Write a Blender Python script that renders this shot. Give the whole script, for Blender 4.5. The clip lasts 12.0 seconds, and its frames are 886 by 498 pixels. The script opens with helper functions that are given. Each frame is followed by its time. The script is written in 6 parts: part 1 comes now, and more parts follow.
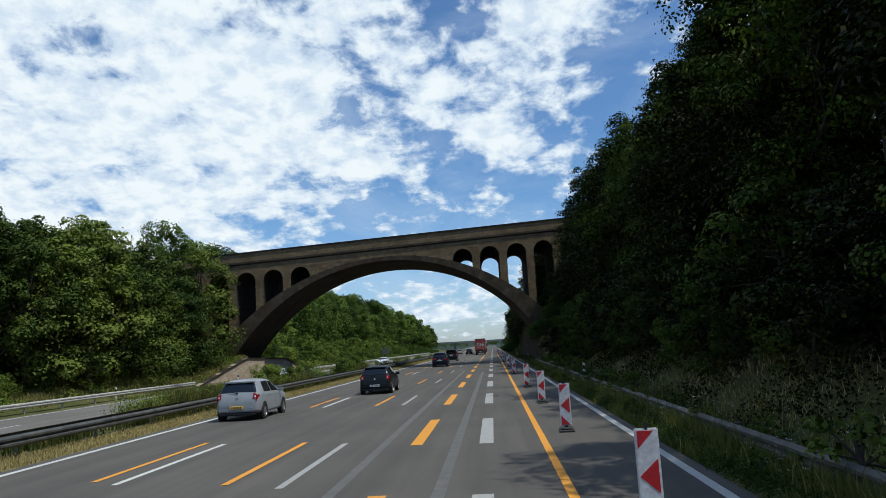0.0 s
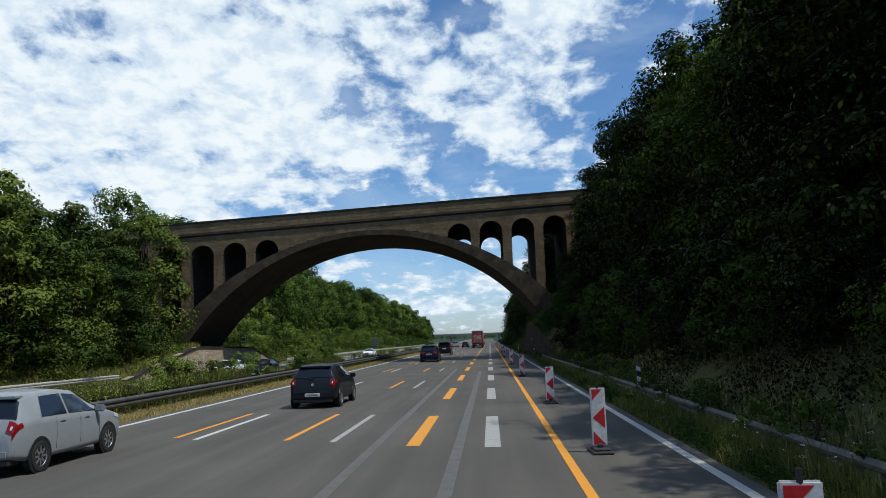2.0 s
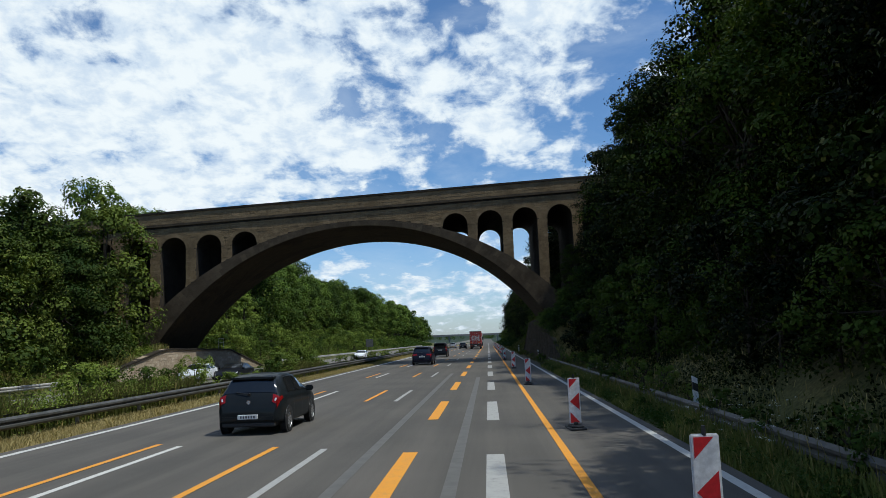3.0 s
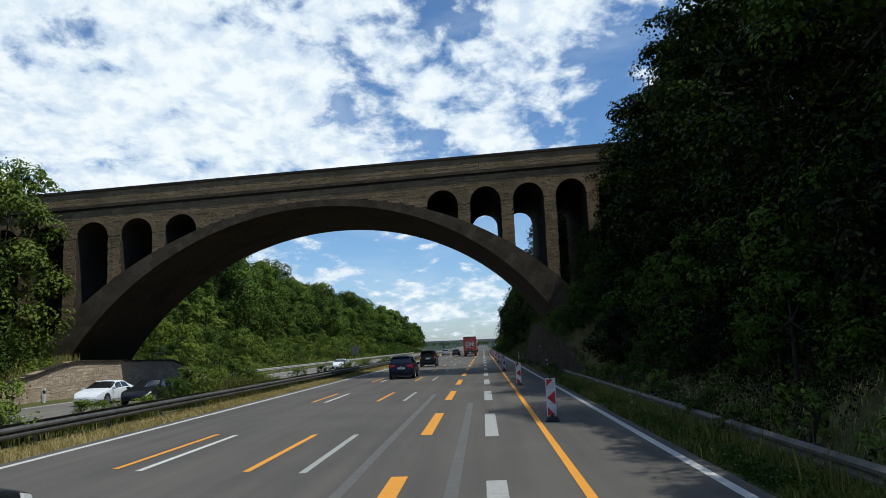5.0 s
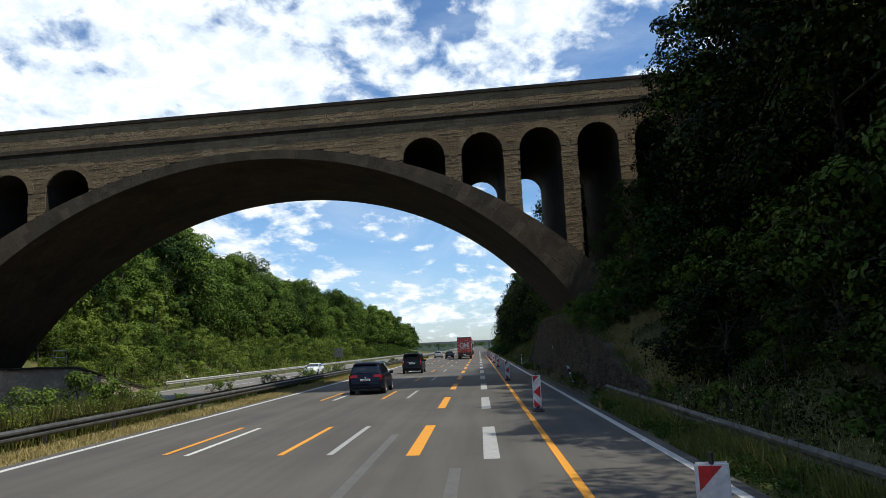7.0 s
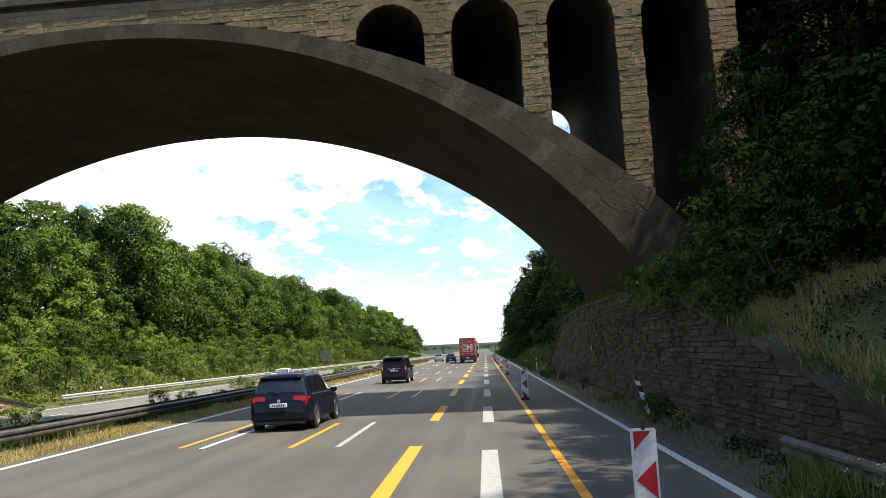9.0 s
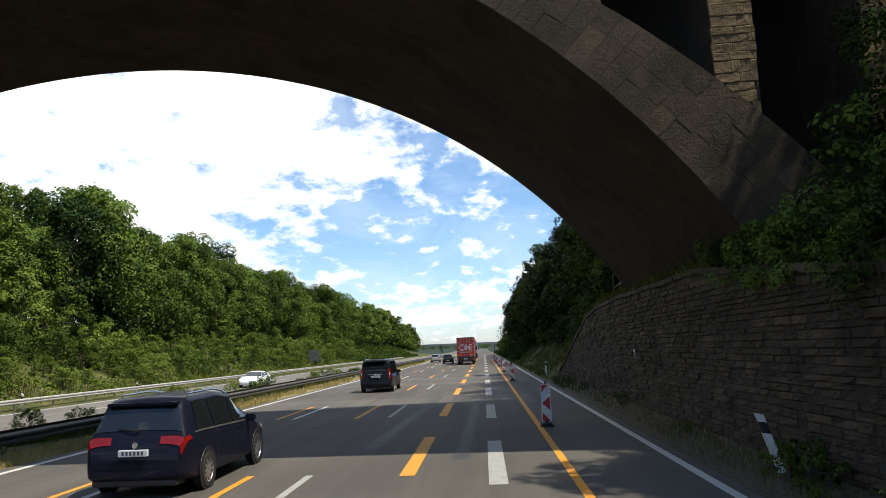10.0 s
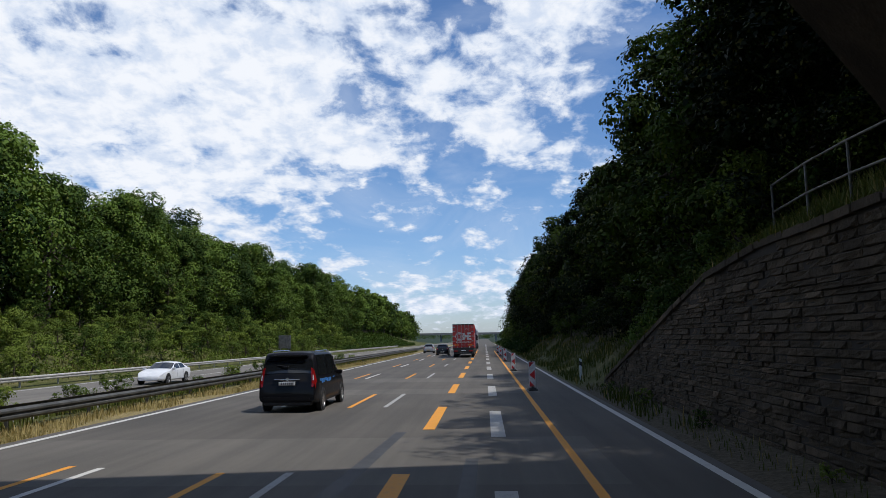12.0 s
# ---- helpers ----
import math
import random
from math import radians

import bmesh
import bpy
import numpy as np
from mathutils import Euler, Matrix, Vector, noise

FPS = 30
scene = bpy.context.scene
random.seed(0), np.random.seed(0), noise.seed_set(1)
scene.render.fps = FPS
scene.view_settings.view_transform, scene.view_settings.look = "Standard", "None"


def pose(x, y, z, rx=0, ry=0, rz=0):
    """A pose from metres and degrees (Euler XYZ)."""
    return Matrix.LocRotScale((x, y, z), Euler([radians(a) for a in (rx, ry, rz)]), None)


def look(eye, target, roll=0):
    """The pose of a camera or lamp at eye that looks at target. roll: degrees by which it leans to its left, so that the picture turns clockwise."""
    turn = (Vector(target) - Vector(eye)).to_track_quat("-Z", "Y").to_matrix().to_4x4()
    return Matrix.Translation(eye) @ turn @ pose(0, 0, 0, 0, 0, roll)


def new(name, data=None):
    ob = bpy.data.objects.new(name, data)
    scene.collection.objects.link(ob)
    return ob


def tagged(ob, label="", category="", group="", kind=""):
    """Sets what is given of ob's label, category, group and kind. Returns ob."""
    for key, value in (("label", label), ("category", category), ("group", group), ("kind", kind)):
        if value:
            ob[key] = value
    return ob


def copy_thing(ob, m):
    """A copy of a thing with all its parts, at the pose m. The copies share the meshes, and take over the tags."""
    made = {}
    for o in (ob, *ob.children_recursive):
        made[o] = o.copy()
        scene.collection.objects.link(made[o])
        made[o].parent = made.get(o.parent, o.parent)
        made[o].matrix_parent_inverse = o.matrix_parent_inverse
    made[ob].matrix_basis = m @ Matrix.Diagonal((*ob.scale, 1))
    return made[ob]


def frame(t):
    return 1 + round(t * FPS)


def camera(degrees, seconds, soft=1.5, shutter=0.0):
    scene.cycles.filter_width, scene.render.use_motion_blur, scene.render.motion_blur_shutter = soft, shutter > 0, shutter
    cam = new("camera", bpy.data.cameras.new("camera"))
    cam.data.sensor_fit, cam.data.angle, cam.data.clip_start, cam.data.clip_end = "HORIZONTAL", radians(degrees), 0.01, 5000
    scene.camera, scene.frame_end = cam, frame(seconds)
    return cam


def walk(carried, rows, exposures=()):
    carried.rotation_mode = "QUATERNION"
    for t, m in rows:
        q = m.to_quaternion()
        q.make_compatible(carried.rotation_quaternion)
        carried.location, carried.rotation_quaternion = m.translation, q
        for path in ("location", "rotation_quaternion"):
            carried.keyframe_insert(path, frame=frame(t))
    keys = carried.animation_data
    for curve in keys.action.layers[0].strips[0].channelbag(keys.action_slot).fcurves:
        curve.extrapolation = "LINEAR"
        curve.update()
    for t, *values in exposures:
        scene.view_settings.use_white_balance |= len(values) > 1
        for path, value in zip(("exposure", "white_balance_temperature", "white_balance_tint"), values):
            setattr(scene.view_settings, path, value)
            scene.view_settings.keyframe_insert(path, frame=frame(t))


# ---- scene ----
cam = camera(62.5, 12.0, soft=0.6)
PATH = [
    (0, (0.299, -2.913, 2.323), (0.18, -0.934, 2.59), -3.2),
    (0.5, (0.234, 0.599, 2.338), (0.107, 2.577, 2.604), -3.1),
    (1, (0.142, 4.11, 2.328), (0.018, 6.089, 2.593), -2.9),
    (1.5, (0.132, 7.781, 2.292), (0.014, 9.76, 2.558), -3.0),
    (2, (0.029, 11.461, 2.244), (-0.089, 13.442, 2.49), -1.9),
    (2.5, (-0.05, 14.973, 2.256), (-0.165, 16.956, 2.496), -1.6),
    (3, (-0.047, 18.392, 2.235), (-0.16, 20.374, 2.483), -2.0),
    (5, (-0.114, 32.267, 2.278), (-0.211, 34.247, 2.542), -2.4),
    (5.5, (-0.188, 35.814, 2.279), (-0.278, 37.794, 2.545), -2.5),
    (6, (-0.195, 39.583, 2.312), (-0.281, 41.563, 2.58), -2.5),
    (6.5, (-0.197, 43.552, 2.328), (-0.279, 45.532, 2.594), -2.6),
    (7, (-0.148, 47.604, 2.302), (-0.233, 49.584, 2.569), -2.6),
    (9, (0.018, 64.603, 2.194), (-0.083, 66.582, 2.469), -2.6),
    (9.5, (-0.084, 69.245, 2.272), (-0.182, 71.224, 2.544), -2.4),
    (10, (-0.149, 73.982, 2.335), (-0.248, 75.961, 2.608), -2.3),
    (10.5, (-0.271, 78.819, 2.33), (-0.364, 80.798, 2.608), -2.7),
    (11, (-0.235, 83.72, 2.276), (-0.326, 85.699, 2.548), -2.2),
    (11.5, (-0.151, 88.95, 2.232), (-0.255, 90.929, 2.5), -2.5),
    (12, (-0.262, 93.85, 2.242), (-0.371, 95.832, 2.487), -0.9),
]
walk(cam, [(t, look(eye, target, roll)) for t, eye, target, roll in PATH],
     exposures=[(0.0, -0.05, 6080, 4), (5.0, 0.0, 6150, 4), (6.0, 0.08, 6320, 6), (7.2, 0.32, 6480, 6), (8.4, 0.90, 6950, 6), (9.0, 1.20, 7000, 6),
                (9.5, 0.94, 7000, 6), (10.0, 0.64, 6850, 8), (10.6, 0.26, 6600, 10), (11.2, 0.03, 6350, 10), (12.0, -0.05, 6180, 11)])

# ---- world, sun, exposure ----
SUN_EL, SUN_AZ = radians(62), radians(108)      # azimuth clockwise from +y
world = bpy.data.worlds.new("sky")
scene.world = world
world.use_nodes = True


class Net:
    """A short way to write node trees."""

    def __init__(self, tree):
        self.t = tree
        tree.nodes.clear()

    def n(self, kind, props=None, **ins):
        node = self.t.nodes.new(kind)
        for k, v in (props or {}).items():
            setattr(node, k, v)
        for k, v in ins.items():
            key = int(k[1:]) if k[0] == "i" and k[1:].isdigit() else k.replace("_", " ")
            sock = node.inputs[key]
            if isinstance(v, bpy.types.NodeSocket):
                self.t.links.new(v, sock)
            else:
                sock.default_value = v
        return node

    def math(self, op, a, b=0.0, c=0.0, clamp=False):
        return self.n("ShaderNodeMath", {"operation": op, "use_clamp": clamp}, i0=a, i1=b, i2=c).outputs[0]

    def ramp(self, fac, *stops):
        node = self.n("ShaderNodeValToRGB", None, Fac=fac)
        el = node.color_ramp.elements
        while len(el) < len(stops):
            el.new(0.5)
        for e, (p, c) in zip(el, stops):
            e.position, e.color = p, (*c, 1) if len(c) == 3 else c
        return node.outputs["Color"]

    def mix(self, fac, a, b, blend="MIX"):
        node = self.n("ShaderNodeMix", {"data_type": "RGBA", "blend_type": blend}, i0=fac)
        for i, v in ((6, a), (7, b)):
            if isinstance(v, bpy.types.NodeSocket):
                self.t.links.new(v, node.inputs[i])
            else:
                node.inputs[i].default_value = (*v, 1)
        return node.outputs[2]

    def noise(self, vec, scale, detail=4.0, rough=0.55, dist=0.0):
        return self.n("ShaderNodeTexNoise", None, Vector=vec, Scale=scale, Detail=detail, Roughness=rough, Distortion=dist).outputs["Fac"]

    def smooth(self, v, lo, hi):
        return self.n("ShaderNodeMapRange", {"interpolation_type": "SMOOTHSTEP"}, Value=v, i1=lo, i2=hi).outputs[0]


def build_sky():
    w = Net(world.node_tree)
    sky = w.n("ShaderNodeTexSky", {"sky_type": "NISHITA", "sun_disc": False, "sun_elevation": SUN_EL, "sun_rotation": SUN_AZ,
                                  "air_density": 1.0, "dust_density": 0.6, "ozone_density": 2.2})
    d = w.n("ShaderNodeTexCoord").outputs["Generated"]
    sep = w.n("ShaderNodeSeparateXYZ", None, Vector=d).outputs
    up = w.math("MAXIMUM", w.math("ADD", sep[2], 0.30), 0.06)
    px, py = w.math("DIVIDE", sep[0], up), w.math("DIVIDE", sep[1], up)
    flat = w.n("ShaderNodeCombineXYZ", None, X=px, Y=w.math("MULTIPLY", py, 0.85), Z=0.0).outputs[0]
    big = w.noise(w.n("ShaderNodeVectorMath", {"operation": "ADD"}, i0=flat, i1=(3.7, 1.2, 0.0)).outputs[0], 1.5, 3.0, 0.5, 0.3)
    mid = w.noise(flat, 5.5, 8.0, 0.58, 0.30)
    puff = w.noise(flat, 15.0, 7.0, 0.60, 0.20)
    # the deck breaks up to the east and low over the road, and is closed to the west
    east = w.smooth(px, 0.02, 0.70)
    band = w.math("MULTIPLY", w.smooth(sep[2], 0.06, 0.14), w.math("SUBTRACT", 1.0, w.smooth(sep[2], 0.17, 0.27)))
    gap = w.math("MULTIPLY", band, w.smooth(px, -0.75, -0.25))
    west = w.math("SUBTRACT", 1.0, w.smooth(px, -1.0, -0.45))
    low = w.math("MULTIPLY", w.math("SUBTRACT", 1.0, w.smooth(sep[2], 0.05, 0.15)), w.smooth(px, -1.0, -0.5))
    cover = w.math("ADD", w.math("MULTIPLY", mid, 0.80), w.math("MULTIPLY", puff, 0.42))
    cover = w.math("ADD", cover, w.math("MULTIPLY", big, 0.50))
    cover = w.math("SUBTRACT", cover, w.math("MULTIPLY", east, 0.20))
    cover = w.math("SUBTRACT", cover, w.math("MULTIPLY", gap, 0.17))
    cover = w.math("SUBTRACT", cover, w.math("MULTIPLY", low, 0.17))
    cover = w.math("ADD", cover, w.math("MULTIPLY", west, 0.06))
    # unseen sky behind and overhead gets fewer clouds, to lower the fill light
    north = w.smooth(sep[1], 0.05, 0.55)
    high = w.smooth(sep[2], 0.42, 0.72)
    cover = w.math("SUBTRACT", cover, w.math("MULTIPLY", w.math("SUBTRACT", 1.0, north), 0.18))
    cover = w.math("SUBTRACT", cover, w.math("MULTIPLY", high, 0.08))
    dens = w.smooth(cover, 0.690, 0.845)
    thin = w.smooth(w.noise(flat, 2.4, 7.0, 0.62, 0.8), 0.40, 0.78)
    dens = w.math("MAXIMUM", dens, w.math("MULTIPLY", w.math("MULTIPLY", thin, north), 0.34))
    shade = w.smooth(w.math("ADD", w.math("MULTIPLY", puff, 0.45), w.math("MULTIPLY", cover, 0.55)), 0.62, 0.80)
    white = w.mix(shade, (0.72, 0.79, 0.90), (1.0, 1.0, 1.0))
    tint = w.mix(w.smooth(sep[2], 0.0, 0.22), (0.098, 0.110, 0.138), (0.082, 0.102, 0.124))
    blue = w.mix(1.0, sky.outputs[0], tint, "MULTIPLY")
    cloud = w.mix(1.0, white, (0.95, 0.96, 0.97), "MULTIPLY")
    col = w.mix(dens, blue, cloud)
    below = w.smooth(sep[2], -0.02, 0.0)
    col = w.mix(below, (0.10, 0.12, 0.09), col)
    bg = w.n("ShaderNodeBackground", None, Color=col, Strength=1.0)
    w.n("ShaderNodeOutputWorld", None, Surface=bg.outputs[0])


build_sky()
lamp = bpy.data.lights.new("sun", "SUN")
lamp.energy, lamp.angle, lamp.color = 3.6, radians(0.6), (1.0, 0.95, 0.86)
sun = new("sun", lamp)
sun_dir = Vector((math.sin(SUN_AZ) * math.cos(SUN_EL), math.cos(SUN_AZ) * math.cos(SUN_EL), math.sin(SUN_EL)))
sun.matrix_world = look((60, 30, 120), Vector((60, 30, 120)) - sun_dir)

# ---- materials ----


def material(name):
    m = bpy.data.materials.new(name)
    m.use_nodes = True
    return m, Net(m.node_tree)


def finish(net, color, rough=0.8, bump=None, strength=0.3, dist=0.02, metal=0.0, **more):
    p = net.n("ShaderNodeBsdfPrincipled")
    ins = {"Base Color": color, "Roughness": rough, "Metallic": metal, **more}
    if bump is not None:
        ins["Normal"] = net.n("ShaderNodeBump", None, Height=bump, Strength=strength, Distance=dist).outputs[0]
    for k, v in ins.items():
        if isinstance(v, bpy.types.NodeSocket):
            net.t.links.new(v, p.inputs[k])
        elif isinstance(v, tuple) and len(v) == 3:
            p.inputs[k].default_value = (*v, 1)
        else:
            p.inputs[k].default_value = v
    net.n("ShaderNodeOutputMaterial", None, Surface=p.outputs[0])


def plain(name, color, rough=0.5, metal=0.0, wear=0.25, scale=8.0, **more):
    m, w = material(name)
    pos = w.n("ShaderNodeTexCoord").outputs["Object"]
    f = w.noise(pos, scale, 6.0, 0.6)
    c = w.mix(w.smooth(f, 0.3, 0.75), tuple(v * (1 - wear) for v in color), tuple(min(1, v * (1 + wear * 0.5)) for v in color))
    finish(w, c, rough, f, 0.08, 0.01, metal, **more)
    return m


def asphalt_material(name, tone, warm=1.0):
    m, w = material(name)
    pos = w.n("ShaderNodeNewGeometry").outputs["Position"]
    lanes = w.n("ShaderNodeMapping", None, Vector=pos, Scale=(1.0, 0.035, 1.0)).outputs[0]
    streak = w.noise(lanes, 1.4, 5.0, 0.6)
    patch = w.noise(pos, 0.22, 4.0, 0.55)
    grain = w.noise(pos, 60.0, 3.0, 0.7)
    f = w.math("ADD", w.math("MULTIPLY", streak, 0.6), w.math("MULTIPLY", patch, 0.4))
    c = w.mix(w.smooth(f, 0.32, 0.7), (tone * 0.80, tone * 0.73, tone * 0.635), (tone * 1.28 * warm, tone * 1.17, tone * 1.0))
    c = w.mix(w.math("MULTIPLY", w.smooth(grain, 0.45, 0.72), 0.28), c, (tone * 2.1, tone * 2.05, tone * 1.95))
    finish(w, c, w.math("ADD", 0.76, w.math("MULTIPLY", grain, 0.2)), grain, 0.25, 0.006, **{"Specular IOR Level": 0.22})
    return m


def stone_material(name, dark, light, tint, scale=1.0, soot=0.5):
    m, w = material(name)
    geo = w.n("ShaderNodeNewGeometry")
    pos = geo.outputs["Position"]
    ob = w.n("ShaderNodeObjectInfo").outputs["Random"]
    isl = geo.outputs["Random Per Island"]
    rnd = w.math("FRACT", w.math("ADD", w.math("MULTIPLY", ob, 7.31), isl))
    fine = w.noise(pos, 14.0 * scale, 7.0, 0.65)
    blot = w.noise(pos, 0.55 * scale, 5.0, 0.6, 0.4)
    drip = w.noise(w.n("ShaderNodeMapping", None, Vector=pos, Scale=(1.0, 1.0, 0.12)).outputs[0], 1.3, 5.0, 0.6)
    c = w.ramp(rnd, (0.0, dark), (0.55, tuple((a + b) / 2 for a, b in zip(dark, light))), (0.85, light), (1.0, tint))
    c = w.mix(w.math("MULTIPLY", w.smooth(fine, 0.3, 0.8), 0.45), c, tuple(v * 1.35 for v in light))
    c = w.mix(w.math("MULTIPLY", w.smooth(blot, 0.42, 0.68), soot), c, tuple(v * 0.42 for v in dark))
    c = w.mix(w.math("MULTIPLY", w.smooth(drip, 0.55, 0.78), soot * 0.6), c, tuple(v * 0.35 for v in dark))
    crag = w.noise(pos, 4.5 * scale, 5.0, 0.7, 0.6)
    c = w.mix(w.math("MULTIPLY", w.smooth(crag, 0.46, 0.72), 0.45), c, tuple(v * 0.5 for v in dark))
    finish(w, c, 0.92, w.math("ADD", fine, w.math("ADD", w.math("MULTIPLY", blot, 0.4), w.math("MULTIPLY", crag, 1.4))), 0.7, 0.04, **{"Specular IOR Level": 0.15})
    return m


def leaf_material(name, dark, light, dry=(0.20, 0.19, 0.05), dry_amount=0.06, lo=0.25):
    m, w = material(name)
    geo = w.n("ShaderNodeNewGeometry")
    ob = w.n("ShaderNodeObjectInfo").outputs["Random"]
    isl = geo.outputs["Random Per Island"]
    clump = w.noise(geo.outputs["Position"], 0.55, 3.0, 0.6)
    f = w.math("ADD", w.math("MULTIPLY", isl, 0.10), w.math("ADD", w.math("MULTIPLY", clump, 0.55), w.math("MULTIPLY", ob, 0.55)))
    c = w.mix(w.smooth(f, lo, 0.95), dark, light)
    c = w.mix(w.math("MULTIPLY", w.smooth(isl, 0.955 - dry_amount, 1.0), dry_amount * 8), c, dry)
    p = w.n("ShaderNodeBsdfPrincipled", None, Base_Color=c, Roughness=0.65, Specular_IOR_Level=0.07)
    tr = w.n("ShaderNodeBsdfTranslucent", None, Color=w.mix(1.0, c, (1.25, 1.35, 0.55), "MULTIPLY"))
    mixed = w.n("ShaderNodeMixShader", None, i0=0.14)
    w.t.links.new(p.outputs[0], mixed.inputs[1])
    w.t.links.new(tr.outputs[0], mixed.inputs[2])
    w.n("ShaderNodeOutputMaterial", None, Surface=mixed.outputs[0])
    return m


def ground_material():
    m, w = material("grass_ground")
    pos = w.n("ShaderNodeNewGeometry").outputs["Position"]
    sep = w.n("ShaderNodeSeparateXYZ", None, Vector=pos).outputs
    a = w.noise(pos, 0.35, 6.0, 0.6, 0.3)
    b = w.noise(pos, 9.0, 6.0, 0.65)
    green = w.mix(w.smooth(b, 0.3, 0.75), (0.042, 0.052, 0.014), (0.115, 0.115, 0.038))
    dry = w.mix(w.smooth(b, 0.3, 0.75), (0.17, 0.13, 0.06), (0.40, 0.32, 0.15))
    # mown strips beside the carriageways are dried out
    strip = w.math("MULTIPLY", w.smooth(sep[0], -13.6, -12.7), w.math("SUBTRACT", 1.0, w.smooth(sep[0], 3.0, 3.2)))
    wood = w.math("MAXIMUM", w.smooth(sep[0], 6.0, 8.5), w.math("SUBTRACT", 1.0, w.smooth(sep[0], -46.0, -40.0)))
    f = w.math("ADD", w.math("MULTIPLY", strip, 0.75), w.math("MULTIPLY", w.smooth(a, 0.45, 0.75), 0.42))
    c = w.mix(f, green, dry)
    # leaf litter made extra dark: canopy shade put into the ground colour
    shaded_litter = w.mix(w.smooth(b, 0.3, 0.75), (0.020, 0.017, 0.010), (0.060, 0.048, 0.026))
    c = w.mix(w.math("MULTIPLY", wood, 0.9), c, shaded_litter)
    far = w.smooth(sep[1], 430.0, 560.0)
    c = w.mix(far, c, (0.022, 0.036, 0.020))
    # trodden soil along the foot of the wall
    soil = w.math("MULTIPLY", w.math("MULTIPLY", w.smooth(sep[1], 70.0, 76.0), w.math("SUBTRACT", 1.0, w.smooth(sep[1], 124.0, 132.0))),
                  w.math("MULTIPLY", w.smooth(sep[0], 3.6, 3.9), w.math("SUBTRACT", 1.0, w.smooth(sep[0], 5.2, 5.3))))
    earth = w.mix(w.smooth(b, 0.3, 0.75), (0.060, 0.050, 0.036), (0.135, 0.110, 0.078))
    c = w.mix(w.math("MULTIPLY", soil, 0.9), c, earth)
    finish(w, c, 0.95, b, 0.6, 0.05, **{"Specular IOR Level": 0.15})
    return m


def paint_material(name, color, worn=0.35):
    m, w = material(name)
    pos = w.n("ShaderNodeNewGeometry").outputs["Position"]
    f = w.noise(pos, 5.0, 8.0, 0.7)
    g = w.noise(pos, 45.0, 3.0, 0.6)
    f2 = w.math("ADD", w.math("MULTIPLY", f, 0.6), w.math("MULTIPLY", g, 0.4))
    c = w.mix(w.math("MULTIPLY", w.smooth(f2, 0.48, 0.68), worn), color, (0.16, 0.16, 0.155))
    finish(w, c, 0.7, g, 0.15, 0.004, **{"Specular IOR Level": 0.25})
    return m


def soffit_material():
    """Old plaster under the arch: rust-stained, sooty, with pale lime runs; its dark brown base holds painted shade."""
    m, w = material("arch_soffit_plaster")
    pos = w.n("ShaderNodeNewGeometry").outputs["Position"]
    runs = w.n("ShaderNodeMapping", None, Vector=pos, Scale=(0.5, 0.9, 0.5)).outputs[0]
    big = w.noise(pos, 0.35, 6.0, 0.62, 0.5)
    run = w.noise(runs, 1.1, 6.0, 0.65, 0.4)
    mid = w.noise(pos, 3.2, 6.0, 0.7, 0.4)
    fine = w.noise(pos, 22.0, 5.0, 0.7)
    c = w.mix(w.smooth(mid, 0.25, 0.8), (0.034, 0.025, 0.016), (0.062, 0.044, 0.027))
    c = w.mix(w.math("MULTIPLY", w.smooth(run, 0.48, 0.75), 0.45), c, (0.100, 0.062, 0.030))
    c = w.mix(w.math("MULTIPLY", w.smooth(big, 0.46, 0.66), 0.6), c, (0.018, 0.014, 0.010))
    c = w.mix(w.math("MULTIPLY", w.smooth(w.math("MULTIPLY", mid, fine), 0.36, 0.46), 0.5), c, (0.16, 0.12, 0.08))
    finish(w, c, 0.92, w.math("ADD", mid, w.math("MULTIPLY", fine, 0.5)), 0.8, 0.06, **{"Specular IOR Level": 0.12})
    return m


M_ASPHALT = asphalt_material("asphalt", 0.088, 1.03)
M_ASPHALT_OLD = asphalt_material("asphalt_old", 0.15)
M_ASPHALT_PALE = asphalt_material("asphalt_pale", 0.108, 1.02)
M_SEAL = plain("bitumen_seam", (0.112, 0.106, 0.095), 0.7, scale=3.0)
M_TAR = plain("fresh_tar", (0.040, 0.040, 0.042), 0.75, scale=2.0)
M_WHITE_LINE = paint_material("white_line_paint", (0.56, 0.545, 0.505))
M_WHITE_LINE_OLD = paint_material("worn_white_line_paint", (0.36, 0.352, 0.33), 0.8)
M_YELLOW_LINE = paint_material("yellow_line_tape", (0.70, 0.295, 0.028), 0.35)
M_GROUND = ground_material()
M_BRIDGE = stone_material("bridge_sandstone", (0.165, 0.116, 0.063), (0.200, 0.143, 0.080), (0.235, 0.168, 0.098), 1.0, 0.45)
M_RING = stone_material("arch_ring_stone", (0.058, 0.045, 0.030), (0.078, 0.060, 0.040), (0.104, 0.080, 0.053), 1.3, 0.6)
# colour lowered to near black for shade inside the openings; copings share it
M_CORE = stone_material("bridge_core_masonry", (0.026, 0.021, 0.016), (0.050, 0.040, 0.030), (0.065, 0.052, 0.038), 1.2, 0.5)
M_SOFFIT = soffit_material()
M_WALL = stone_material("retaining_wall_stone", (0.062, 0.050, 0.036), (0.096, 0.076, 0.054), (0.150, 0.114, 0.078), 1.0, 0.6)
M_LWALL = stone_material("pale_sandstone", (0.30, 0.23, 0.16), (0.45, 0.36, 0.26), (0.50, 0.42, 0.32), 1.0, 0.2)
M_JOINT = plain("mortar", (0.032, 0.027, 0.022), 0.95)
M_STEEL = plain("galvanised_steel", (0.30, 0.31, 0.31), 0.5, 0.6, 0.35, 3.0)
